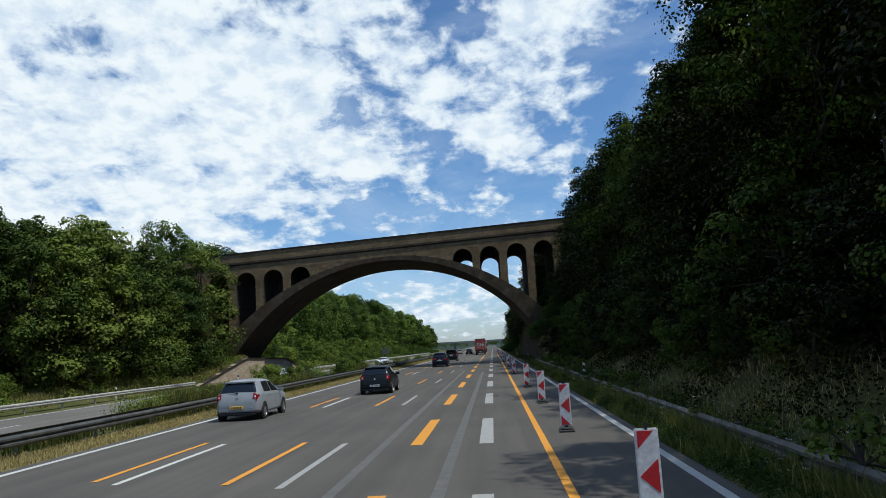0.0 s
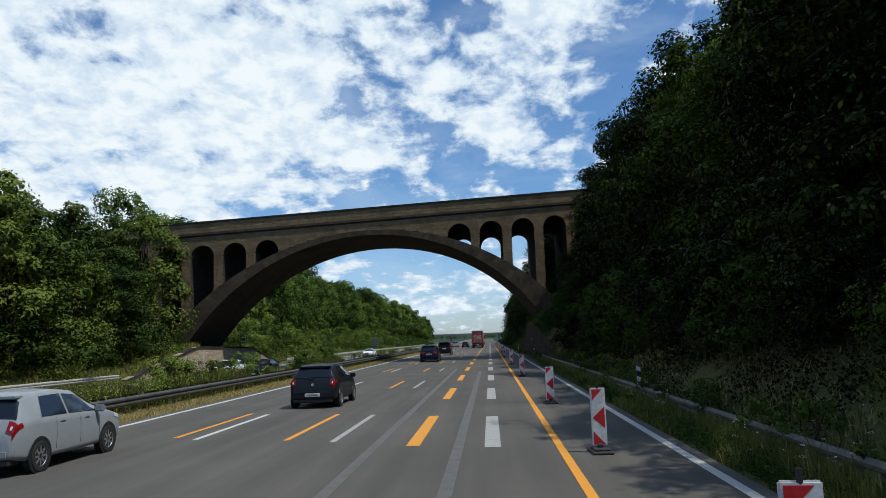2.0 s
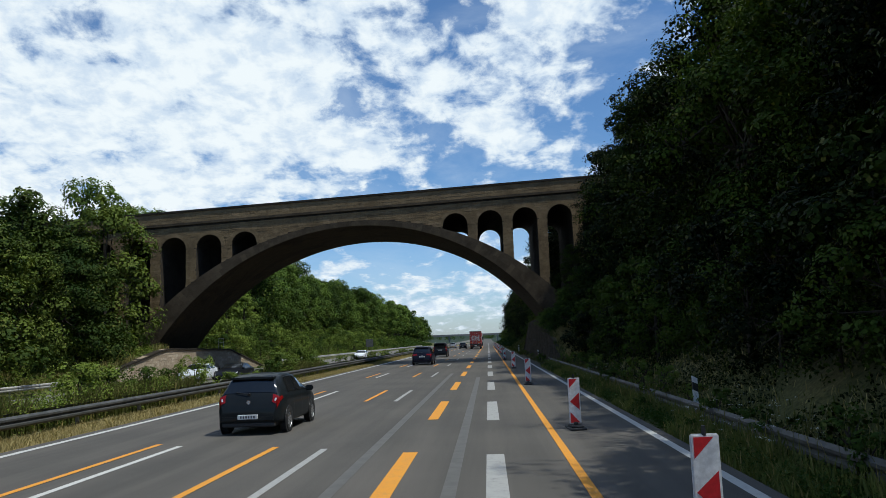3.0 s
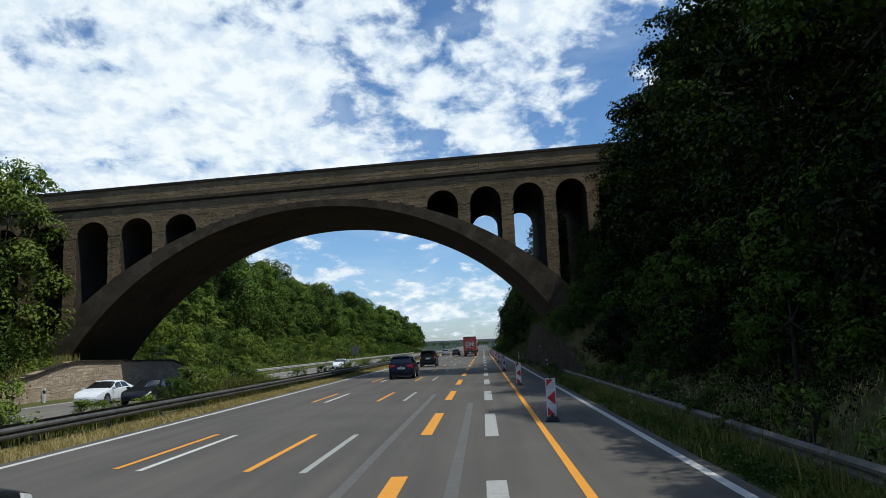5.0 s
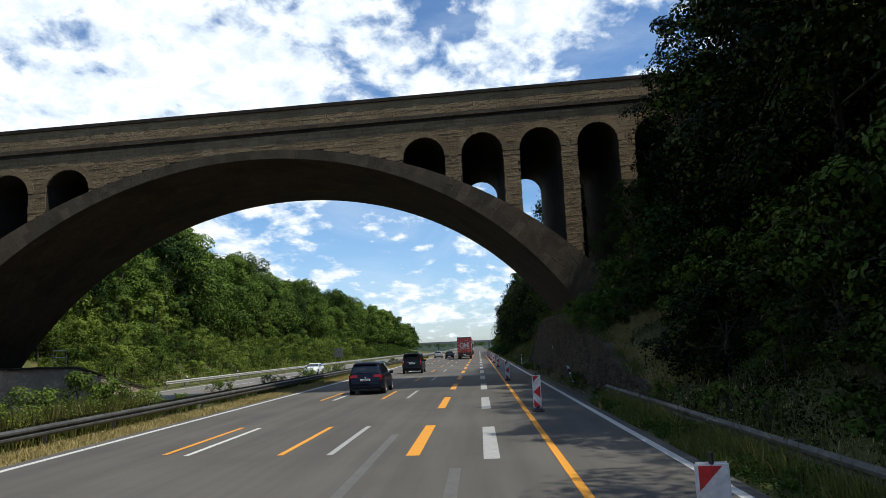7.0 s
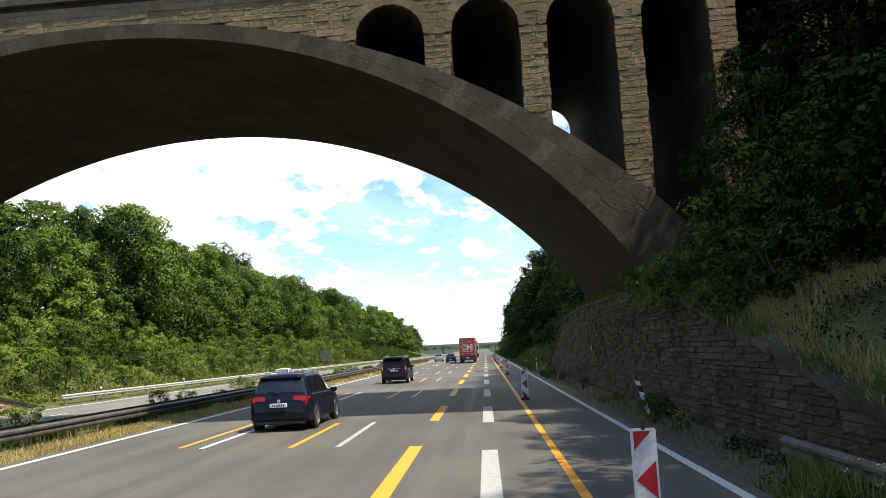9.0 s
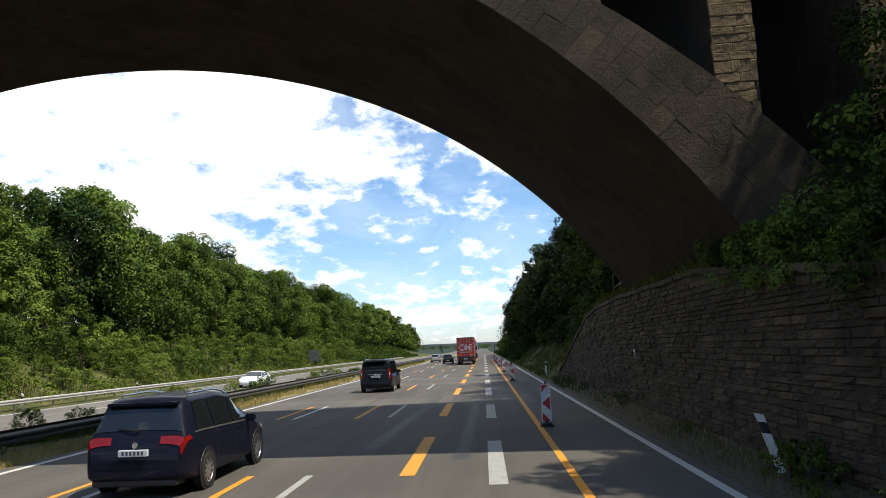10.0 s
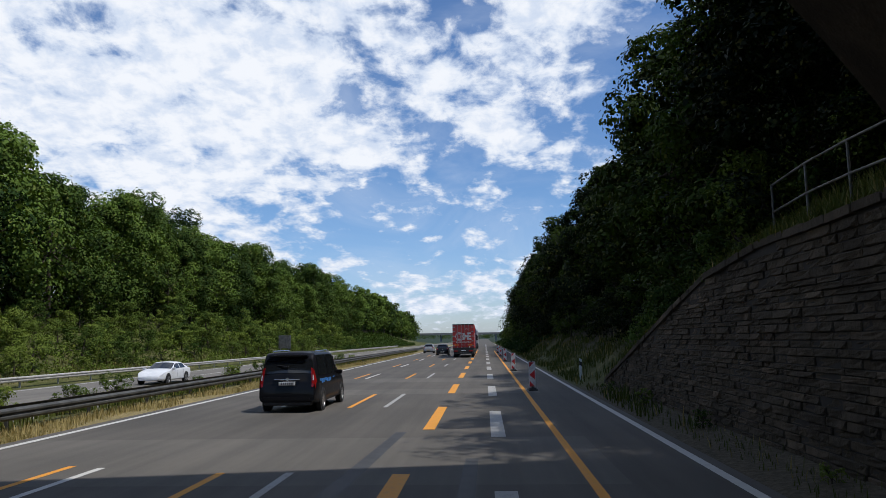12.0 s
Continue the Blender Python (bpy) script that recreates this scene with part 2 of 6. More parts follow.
# far rail steel: sunlight put into a paler, warmer colour
M_STEEL_SUNLIT = plain("sunlit_galvanised_steel", (0.44, 0.42, 0.37), 0.6, 0.15, 0.25, 3.0)
M_STEEL_OLD = plain("weathered_steel", (0.17, 0.165, 0.155), 0.6, 0.5, 0.4, 3.0)
# near rail steel: shade on the beam faces put into a darker colour
M_RAIL_SHADE = plain("shaded_galvanised_rail", (0.085, 0.083, 0.076), 0.65, 0.2, 0.45, 2.5)
M_BARK = plain("bark", (0.05, 0.038, 0.026), 0.95, 0.0, 0.5, 6.0)
M_LEAF = leaf_material("leaves_mixed_wood", (0.014, 0.034, 0.007), (0.115, 0.172, 0.030), lo=0.26)
M_LEAF_EDGE = leaf_material("leaves_wood_edge", (0.018, 0.037, 0.007), (0.135, 0.172, 0.032), lo=0.26)
# near-black leaves with greener clumps: bank shade and sunlit tips put into colour
M_LEAF_SHADE = leaf_material("leaves_shade_in_colour", (0.004, 0.010, 0.002), (0.056, 0.090, 0.011), lo=0.42)
M_LEAF_LIGHT = leaf_material("leaves_young_scrub", (0.032, 0.062, 0.010), (0.165, 0.215, 0.038), lo=0.26)
M_GRASS = leaf_material("grass_blades", (0.045, 0.062, 0.014), (0.14, 0.155, 0.040), (0.36, 0.27, 0.11), 0.12)
M_GRASS_TALL = leaf_material("seeding_grass_blades", (0.060, 0.068, 0.018), (0.21, 0.19, 0.065), (0.36, 0.27, 0.11), 0.10)
M_GRASS_DRY = leaf_material("dry_grass_blades", (0.29, 0.23, 0.095), (0.55, 0.45, 0.22), (0.14, 0.16, 0.05), 0.06)

# ---- building helpers ----


def mesh_of(name, bm, mat=None, smooth=False):
    me = bpy.data.meshes.new(name)
    bmesh.ops.recalc_face_normals(bm, faces=bm.faces)
    bm.to_mesh(me)
    bm.free()
    for m in (mat if isinstance(mat, (list, tuple)) else [mat] if mat else []):
        me.materials.append(m)
    if smooth:
        me.shade_smooth()
        me.set_sharp_from_angle(angle=radians(32))
    return me


def part(name, bm, mat, parent=None, label="", smooth=False):
    ob = new(name, mesh_of(name, bm, mat, smooth) if isinstance(bm, bmesh.types.BMesh) else bm)
    ob.parent = parent
    return tagged(ob, label)


def thing(name, label, category, group="", kind="", at=None):
    ob = new(name)
    ob.empty_display_size = 0.2
    if at is not None:
        ob.matrix_basis = at
    return tagged(ob, label, category, group, kind)


def box(bm, x0, x1, y0, y1, z0, z1, bevel=0.0, seg=1):
    vs = [bm.verts.new((x, y, z)) for x in (x0, x1) for y in (y0, y1) for z in (z0, z1)]
    fs = [bm.faces.new([vs[i] for i in q]) for q in ((0, 1, 3, 2), (4, 6, 7, 5), (0, 4, 5, 1), (2, 3, 7, 6), (0, 2, 6, 4), (1, 5, 7, 3))]
    if bevel:
        bmesh.ops.recalc_face_normals(bm, faces=fs)
        bmesh.ops.bevel(bm, geom=list({e for f in fs for e in f.edges}), offset=bevel, segments=seg, affect="EDGES")
    return vs


def tube(bm, a, b, r0, r1=None, n=8, caps=True):
    a, b = Vector(a), Vector(b)
    r1 = r0 if r1 is None else r1
    q = (b - a).to_track_quat("Z", "Y")
    rings = []
    for p, r in ((a, r0), (b, r1)):
        rings.append([bm.verts.new(p + q @ Vector((r * math.cos(k * math.tau / n), r * math.sin(k * math.tau / n), 0))) for k in range(n)])
    for k in range(n):
        bm.faces.new((rings[0][k], rings[0][(k + 1) % n], rings[1][(k + 1) % n], rings[1][k]))
    if caps:
        bm.faces.new(rings[0][::-1])
        bm.faces.new(rings[1])


def extrude_profile(bm, pts, axis, lo, hi):
    """A closed outline of 2D points drawn out along x or y between lo and hi."""
    def put(p, s):
        return (s, p[0], p[1]) if axis == "x" else (p[0], s, p[1])
    a = [bm.verts.new(put(p, lo)) for p in pts]
    b = [bm.verts.new(put(p, hi)) for p in pts]
    n = len(pts)
    for i in range(n):
        bm.faces.new((a[i], a[(i + 1) % n], b[(i + 1) % n], b[i]))
    bm.faces.new(a[::-1])
    bm.faces.new(b)


def sheet(bm, x0, x1, y0, y1, z):
    bm.faces.new([bm.verts.new(p) for p in ((x0, y0, z), (x1, y0, z), (x1, y1, z), (x0, y1, z))])


def lerp(v, pts):
    """Piecewise linear through sorted (position, value) pairs."""
    return float(np.interp(v, [p[0] for p in pts], [p[1] for p in pts]))


# ---- ground ----
WALL_X = 5.15
WALL_TOP = [(69.5, 0.1), (75.6, 1.37), (84.3, 3.33), (92.0, 4.06), (103.0, 4.15), (108.5, 4.05), (112.0, 3.75), (115.0, 3.15), (128.5, 0.25)]
LWALL_X = -28.7
LWALL_TOP = [(67.0, -0.3), (74.5, 1.03), (82.3, 2.36), (98.6, 2.12), (108.4, 0.3), (111.5, -0.3)]
ROAD = (-11.4, 3.86)         # our carriageway
OPPO = (-27.9, -15.6)        # the carriageway of the oncoming traffic
OPPO_Z = -0.35


def ground_height(x, y):
    return side_height(x, y) * lerp(y, [(420.0, 1.0), (560.0, 0.02)]) if x > 5.3 or x < -29.0 else side_height(x, y)


def side_height(x, y):
    bumps = 0.22 * noise.noise(Vector((x * 0.35, y * 0.35, 0))) + 0.6 * noise.noise(Vector((x * 0.06, y * 0.06, 3.0)))
    if x > 4.0:
        rise = lerp(x, [(4.0, -0.03), (5.2, 0.10), (6.2, 0.65), (9.0, 2.6), (14.0, 5.6), (22.0, 10.0), (40.0, 15.0), (120.0, 18.0)])
        wall = lerp(y, WALL_TOP) if WALL_TOP[0][0] < y < WALL_TOP[-1][0] else 0.0
        if x > WALL_X + 0.2:
            rise = max(rise, wall - 0.12 + 0.45 * (x - WALL_X - 0.35)) if wall > 0.3 else rise
        return rise + bumps * min(1.0, max(0.0, (x - 5.5) / 2.0))
    if x < ROAD[0]:
        rise = lerp(x, [(-120.0, 13.0), (-66.0, 9.0), (-50.0, 6.8), (-44.0, 4.9), (-37.0, 2.2), (-31.5, 0.3), (-28.9, -0.15),
                        (-27.9, OPPO_Z - 0.03), (-15.6, OPPO_Z - 0.03), (-15.0, -0.1), (-13.4, 0.02), (-11.4, -0.02)])
        wall = lerp(y, LWALL_TOP) if LWALL_TOP[0][0] < y < LWALL_TOP[-1][0] else 0.0
        if x < LWALL_X - 0.2 and wall > 0.3:
            rise = max(rise, wall - 0.12)
        return rise + bumps * min(1.0, max(0.0, (-30.0 - x) / 3.0))
    return -0.06


def far_rise(y):
    return lerp(y, [(600.0, 0.0), (1200.0, 2.0), (2500.0, 9.0), (4200.0, 24.0)])


def build_ground():
    xs = [-3500, -1500, -700, -300, -160, -110, -85, -70, -62, -56, -52, -48] + [-45 + 1.0 * i for i in range(15)]
    xs += [-30.2, -29.5, -29.2, -28.95, -28.85, -28.4, -27.9, -22, -15.6, -15.2, -14.6, -14, -13.4, -12.9, -12.4, -12, -11.5, -11.3, -10.8, -6, 0, 3.6, 3.95, 4.1, 4.4, 4.8]
    xs += [5.25, 5.33, 5.45, 5.8, 6.2, 6.8] + [7.5 + 1.0 * i for i in range(17)] + [26, 29, 33, 38, 45, 55, 70, 100, 160, 300, 700, 1500, 3500]
    ys = [-1200, -400, -150, -80, -50] + [-40 + 2.0 * i for i in range(100)] + [165 + 6.0 * i for i in range(40)] + [420, 470, 540, 650, 800, 1000, 1300, 1700, 2300, 3200, 4200]
    bm = bmesh.new()
    grid = [[bm.verts.new((x, y, ground_height(x, y) + far_rise(y))) for x in xs] for y in ys]
    for j in range(len(ys) - 1):
        for i in range(len(xs) - 1):
            bm.faces.new((grid[j][i], grid[j][i + 1], grid[j + 1][i + 1], grid[j + 1][i]))
    return tagged(new("ground", mesh_of("ground", bm, M_GROUND, True)), "grassy verges and wooded cutting slopes beside the motorway", "ground", kind="structure")


ground = build_ground()


def build_road(name, x0, x1, z, mat, label):
    bm = bmesh.new()
    ys = [-60 + 10 * i for i in range(56)] + [540, 620, 740, 880, 1050]
    rows = [[bm.verts.new((x, y, z + far_rise(y))) for x in (x0, x1)] + [bm.verts.new((x, y, z - 0.3 + far_rise(y))) for x in (x1, x0)] for y in ys]
    for a, b in zip(rows, rows[1:]):
        for i in range(4):
            bm.faces.new((a[i], a[(i + 1) % 4], b[(i + 1) % 4], b[i]))
    bm.faces.new(rows[0][::-1])
    bm.faces.new(rows[-1])
    return tagged(new(name, mesh_of(name, bm, mat)), label, "road", kind="structure")


road = build_road("road", ROAD[0], ROAD[1], 0.0, M_ASPHALT, "dark grey asphalt motorway carriageway with worn wheel tracks")
road_opposite = build_road("road_opposite", OPPO[0], OPPO[1], OPPO_Z, M_ASPHALT_OLD, "pale grey asphalt carriageway of the oncoming traffic")


def stripes(name, label, mat, parent, x, width, spans, z=0.004):
    """Road paint: one thin slab a stroke."""
    for y0, y1 in spans:
        bm = bmesh.new()
        steps = max(1, int((y1 - y0) / 60))
        for k in range(steps):
            a, b = y0 + (y1 - y0) * k / steps, y0 + (y1 - y0) * (k + 1) / steps
            sheet(bm, x - width / 2, x + width / 2, a, b, z)
        part(name, bm, mat, parent, label)


def dashes(first, step, length, count):
    return [(first + step * k, first + step * k + length) for k in range(count)]


stripes("edge_line", "solid white edge line", M_WHITE_LINE, road, 3.54, 0.18, [(-40, 430)])
stripes("edge_line", "solid white edge line", M_WHITE_LINE, road, -10.95, 0.20, [(-40, 430)])
stripes("block_dash", "broad white dash", M_WHITE_LINE_OLD, road, 0.0, 0.34, dashes(-9.0, 12.0, 6.0, 32))
stripes("lane_dash", "narrow white dash", M_WHITE_LINE_OLD, road, -3.66, 0.15, dashes(-7.8, 18.07, 6.0, 22))
stripes("lane_dash", "narrow white dash", M_WHITE_LINE, road, -7.30, 0.15, dashes(-6.5, 17.95, 6.0, 22))
stripes("yellow_line", "solid yellow roadworks line", M_YELLOW_LINE, road, 1.37, 0.16, [(-40, 230)], 0.008)
stripes("yellow_dash", "broad yellow roadworks dash", M_YELLOW_LINE, road, -1.71, 0.30, dashes(3.1, 12.15, 6.1, 20), 0.008)
stripes("yellow_dash", "narrow yellow roadworks dash", M_YELLOW_LINE, road, -4.86, 0.15, dashes(-7.1, 17.95, 6.0, 13), 0.008)
stripes("yellow_dash", "narrow yellow roadworks dash", M_YELLOW_LINE, road, -7.96, 0.15, dashes(-6.0, 17.9, 6.0, 13), 0.008)
stripes("edge_line", "white edge line", M_WHITE_LINE, road_opposite, -27.3, 0.2, [(-40, 430)], OPPO_Z + 0.004)
stripes("edge_line", "white edge line", M_WHITE_LINE, road_opposite, -16.1, 0.2, [(-40, 430)], OPPO_Z + 0.004)
stripes("lane_dash", "white lane dash", M_WHITE_LINE, road_opposite, -19.8, 0.16, dashes(-30, 18.0, 6.0, 24), OPPO_Z + 0.004)
stripes("lane_dash", "white lane dash", M_WHITE_LINE, road_opposite, -23.5, 0.16, dashes(-27, 18.0, 6.0, 24), OPPO_Z + 0.004)
stripes("seam", "dull grey sealed seam", M_SEAL, road, -2.55, 0.20, [(-40, 68)], 0.003)
stripes("seam", "pale worn strip between the wheel tracks", M_SEAL, road, -0.72, 0.22, [(-40, 62)], 0.003)

for y0, y1 in ((105.5, 111.0), (124.5, 127.5), (133.0, 137.0)):
    bm = bmesh.new()
    sheet(bm, -10.7, 1.95, y0, y1, 0.0022)
    part("resurfaced_strip", bm, M_ASPHALT_PALE, road, "paler strip across the lanes")

# old joints and patches left on the lanes
for x0, y0, x1, y1, wd in ((-3.05, 92.0, -2.35, 112.0, 0.22), (-0.75, 90.0, -0.55, 108.0, 0.20)):
    bm = bmesh.new()
    bm.faces.new([bm.verts.new(p) for p in ((x0 - wd, y0, 0.0025), (x0 + wd, y0, 0.0025), (x1 + wd * 0.6, y1, 0.0025), (x1 - wd * 0.6, y1, 0.0025))])
    part("tar_patch", bm, M_TAR, road, "dark sealed streak on the asphalt")

# ---- bridge ----
BX, FACE, BACK, SLOPE, SKEW = -13.15, 88.6, 100.8, 0.055, 0.07
R_IN, Z_IN, R_OUT, Z_OUT = 22.5, 13.65, 27.5, 14.17
OPENINGS = [9.1 + 3.44 * k for k in range(8)]
OPEN_W, OPEN_TOP = 2.45, 14.06


def intrados(d):
    return Z_IN - R_IN + math.sqrt(R_IN ** 2 - min(abs(d), R_IN - 0.2) ** 2)


def extrados(d):
    return Z_OUT - R_OUT + math.sqrt(R_OUT ** 2 - min(abs(d), R_OUT - 0.2) ** 2)


def at_bridge(d, z):
    return (BX + d, z + SLOPE * d)


bridge = thing("viaduct", "old sandstone arch viaduct spanning the motorway, open spandrel arches", "bridge")


def spandrel_outline():
    """Underside of the spandrel from the crown outwards, for positive d."""
    pts = [(d, extrados(d)) for d in np.linspace(0.0, OPENINGS[0], 14)]
    r = OPEN_W / 2
    for a in OPENINGS:
        b = a + OPEN_W
        foot = (lambda d: extrados(d)) if b < 19.0 else (lambda d: 2.0 if d < 23 else -2.0)
        if a > OPENINGS[0]:
            pts.append((a, foot(a)))
        pts += [(a + r - r * math.cos(t), OPEN_TOP - r + r * math.sin(t)) for t in np.linspace(0, math.pi, 15)]
        pts.append((b, foot(b)))
    return pts


def build_bridge():
    half = spandrel_outline()
    end = OPENINGS[-1] + OPEN_W + 6.0
    under = [(-d, z) for d, z in half[:0:-1]] + half
    outline = [(-end, -2.0)] + under + [(end, -2.0), (end, 15.25), (-end, 15.25)]
    bm = bmesh.new()
    pts = [at_bridge(d, z) for d, z in outline]
    extrude_profile(bm, pts, "y", FACE + 0.06, BACK)
    bm.normal_update()
    bmesh.ops.triangulate(bm, faces=[f for f in bm.faces if len(f.verts) > 4])
    part("spandrel", bm, M_CORE, bridge, "masonry spandrel, shade of its tall arched openings put into the colour")
    # barrel of the main arch
    bm = bmesh.new()
    ds = np.linspace(-19.6, 19.6, 57)
    low = [at_bridge(d, intrados(d)) for d in ds]
    top = [at_bridge(d, extrados(d)) for d in ds[::-1]]
    extrude_profile(bm, low + top, "y", FACE + 0.05, BACK)
    bm.normal_update()
    bmesh.ops.triangulate(bm, faces=[f for f in bm.faces if len(f.verts) > 4])
    part("arch_barrel", bm, M_SOFFIT, bridge, "stained soffit of the main arch, shade put into its dark brown")
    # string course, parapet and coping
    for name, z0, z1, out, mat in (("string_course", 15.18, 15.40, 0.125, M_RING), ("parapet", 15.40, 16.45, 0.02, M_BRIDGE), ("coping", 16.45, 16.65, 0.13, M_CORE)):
        bm = bmesh.new()
        for y0, y1 in ((FACE - out, FACE + 0.5), (BACK - 0.5, BACK + out)):
            extrude_profile(bm, [at_bridge(-end, z0), at_bridge(end, z0), at_bridge(end, z1), at_bridge(-end, z1)], "y", y0, y1)
        part(name, bm, mat, bridge)


build_bridge()

# ---- retaining walls ----


def build_wall(name, label, x0, x1, top, mat, base):
    bm = bmesh.new()
    ys = np.arange(top[0][0], top[-1][0] + 0.1, 1.0)
    outline = [(y, lerp(y, top)) for y in ys] + [(ys[-1], base), (ys[0], base)]
    extrude_profile(bm, outline, "x", x0, x1)
    bm.normal_update()
    bmesh.ops.triangulate(bm, faces=[f for f in bm.faces if len(f.verts) > 4])
    return tagged(new(name, mesh_of(name, bm, mat)), label, "retaining wall", kind="structure")


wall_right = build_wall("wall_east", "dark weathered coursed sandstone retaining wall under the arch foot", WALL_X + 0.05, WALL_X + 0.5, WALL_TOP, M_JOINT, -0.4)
wall_left = build_wall("wall_west", "pale coursed sandstone abutment wall beside the oncoming carriageway", LWALL_X - 0.5, LWALL_X, LWALL_TOP, M_LWALL, -0.6)

# ---- woods ----


def leaf(bm, p, q, s):
    a, b = q @ Vector((s * 0.5, 0, 0)), q @ Vector((0, s * 0.28, s * 0.06))
    bm.faces.new([bm.verts.new(p - a), bm.verts.new(p - b), bm.verts.new(p + a), bm.verts.new(p + b)])


def random_quat(rng, up, way=Vector((0, 0, 0))):
    n = (Vector((rng.gauss(0, 1), rng.gauss(0, 1), rng.gauss(0, 1) + up)) + way).normalized()
    return n.to_track_quat("Z", "Y") @ Euler((0, 0, rng.uniform(0, math.tau))).to_quaternion()


def crown_lobes(rng, height, width, base, count, flat):
    """Centres and radii of the main boughs of a crown: a dome of large lobes round a central axis."""
    out = []
    for k in range(count):
        f = (k + rng.uniform(0.2, 0.8)) / count
        z = base + (height - base) * (0.12 + 0.78 * f)
        reach = width * 0.5 * math.sqrt(max(0.05, 1 - ((f - 0.30) / 0.78) ** 2)) * rng.uniform(0.86, 1.12)
        r = width * rng.uniform(0.16, 0.265) * (1.10 - 0.32 * f)
        t = k * 2.399 + rng.uniform(-0.45, 0.45)
        d = max(0.0, reach - r * 0.8)
        out.append((np.array((d * math.cos(t), d * math.sin(t), z - flat * 0.22 * d)), r))
    out.append((np.array((rng.uniform(-0.4, 0.4), rng.uniform(-0.4, 0.4), height - width * 0.15)), width * 0.16))
    return out


def unit_rows(v):
    return v / np.maximum(np.linalg.norm(v, axis=1), 1e-6)[:, None]


def leaf_mesh(name, centre, normal, shade, size, mat, rs):
    """One mesh of small diamond leaves, folded a little along the middle; shade: the way the foliage round each leaf faces."""
    n = len(centre)
    side = unit_rows(np.cross(normal, rs.normal(size=(n, 3))))
    along = np.cross(normal, side)
    a, b = side * (size * 0.5)[:, None], along * (size * 0.38)[:, None]
    lift = normal * (size * 0.07)[:, None]
    verts = np.stack([centre - a, centre - b + lift, centre + a, centre + b + lift], 1).reshape(-1, 3)
    me = bpy.data.meshes.new(name)
    me.from_pydata(verts.tolist(), [], np.arange(4 * n).reshape(-1, 4).tolist())
    me.materials.append(mat)
    me.shade_smooth()
    me.normals_split_custom_set_from_vertices(np.repeat(shade, 4, 0).tolist())
    return me


def tree_meshes(seed, height, width, base, lobes, twigs, leaves, size, mat, flat=0.0, droop=0.0):
    """Trunk with limbs, and a crown in three scales: boughs, tufts on their upper and outer sides, leaves like scales on every tuft."""
    rng = random.Random(seed)
    rs = np.random.RandomState(seed)
    boughs = crown_lobes(rng, height, width, base, lobes, flat)
    squash = np.array((1.0, 1.0, 0.96 - 0.40 * flat))
    cs, ns, ss, hs = [], [], [], []
    for c, r in boughs:
        out = np.array((c[0], c[1], 0.0)) * (1.4 / width)
        way = unit_rows(rs.normal(size=(twigs, 3)) + out + np.array((0, 0, 0.75)))
        tuft = c + way * squash * (r * rs.uniform(0.55, 1.02, twigs))[:, None]
        tuft[:, 2] -= droop * r * rs.uniform(0.0, 1.0, twigs) * np.linalg.norm(way[:, :2], axis=1)
        tr = r * rs.uniform(0.30, 0.56, twigs)
        for q, w, tq in zip(tuft, way, tr):
            v = unit_rows(rs.normal(size=(leaves, 3)) + w * 0.5 + np.array((0, 0, 0.55)))
            far = np.where(rs.rand(leaves) < 0.86, rs.uniform(0.80, 1.06, leaves), rs.uniform(1.05, 1.4, leaves))
            cs.append(q + v * squash * (tq * far)[:, None])
            ns.append(unit_rows(rs.normal(size=(leaves, 3)) * 0.40 + v * 1.5 + np.array((0, 0, 0.4))))
            hs.append(unit_rows(rs.normal(size=(leaves, 3)) * 0.22 + v + w * 0.7 + np.array((0, 0, 0.2))))
            ss.append(size * rs.uniform(0.6, 1.35, leaves))
        # the shaded inside of the bough
        k = max(6, leaves * twigs // 14)
        v = unit_rows(rs.normal(size=(k, 3)) + np.array((0, 0, -0.2)))
        cs.append(c + v * squash * (r * rs.uniform(0.15, 0.6, k))[:, None])
        ns.append(unit_rows(rs.normal(size=(k, 3))))
        hs.append(v)
        ss.append(size * rs.uniform(1.2, 2.2, k))
    crown = leaf_mesh("crown", np.concatenate(cs), np.concatenate(ns), np.concatenate(hs), np.concatenate(ss), mat, rs)
    bm = bmesh.new()
    r0 = 0.014 * height + 0.05
    top = Vector((rng.uniform(-0.3, 0.3), rng.uniform(-0.3, 0.3), height * 0.72))
    mid = Vector((top.x * 0.3, top.y * 0.3, height * 0.35))
    tube(bm, (0, 0, -0.5), mid, r0, r0 * 0.7, 7)
    tube(bm, mid, top, r0 * 0.7, r0 * 0.22, 7)
    for c, r in boughs:
        a = mid.lerp(top, rng.uniform(0.0, 0.6))
        tube(bm, a, Vector(c), r0 * 0.36, r0 * 0.10, 5)
    return mesh_of("trunk", bm, M_BARK, True), crown


def make_tree(name, meshes, label, group, place, scale, turn):
    e = thing(name, label, "tree" if name.endswith("tree") else "bush", group, at=pose(*place, 0, 0, turn))
    part("trunk", meshes[0], None, e)
    part("crown", meshes[1], None, e)
    e.scale = scale
    return e


KINDS_NEAR = [tree_meshes(11 + k, 11.0, 7.4, 0.3, 17, 9, 105, 0.13, M_LEAF_SHADE, 0.8, 0.5) for k in range(4)]
KINDS_DARK = [tree_meshes(21 + k, 11.0, 8.0, 0.8, 14, 8, 78, 0.21, M_LEAF_SHADE, 0.5, 0.3) for k in range(3)]
KINDS_WOOD = [tree_meshes(31 + k, 11.0, 8.6, 0.5, 13, 10, 72, 0.22, M_LEAF, 0.15, 0.25) for k in range(6)]
KINDS_EDGE = [tree_meshes(101 + k, 10.5, 7.6, -0.6, 14, 10, 70, 0.20, M_LEAF_EDGE, 0.45, 0.3) for k in range(4)]
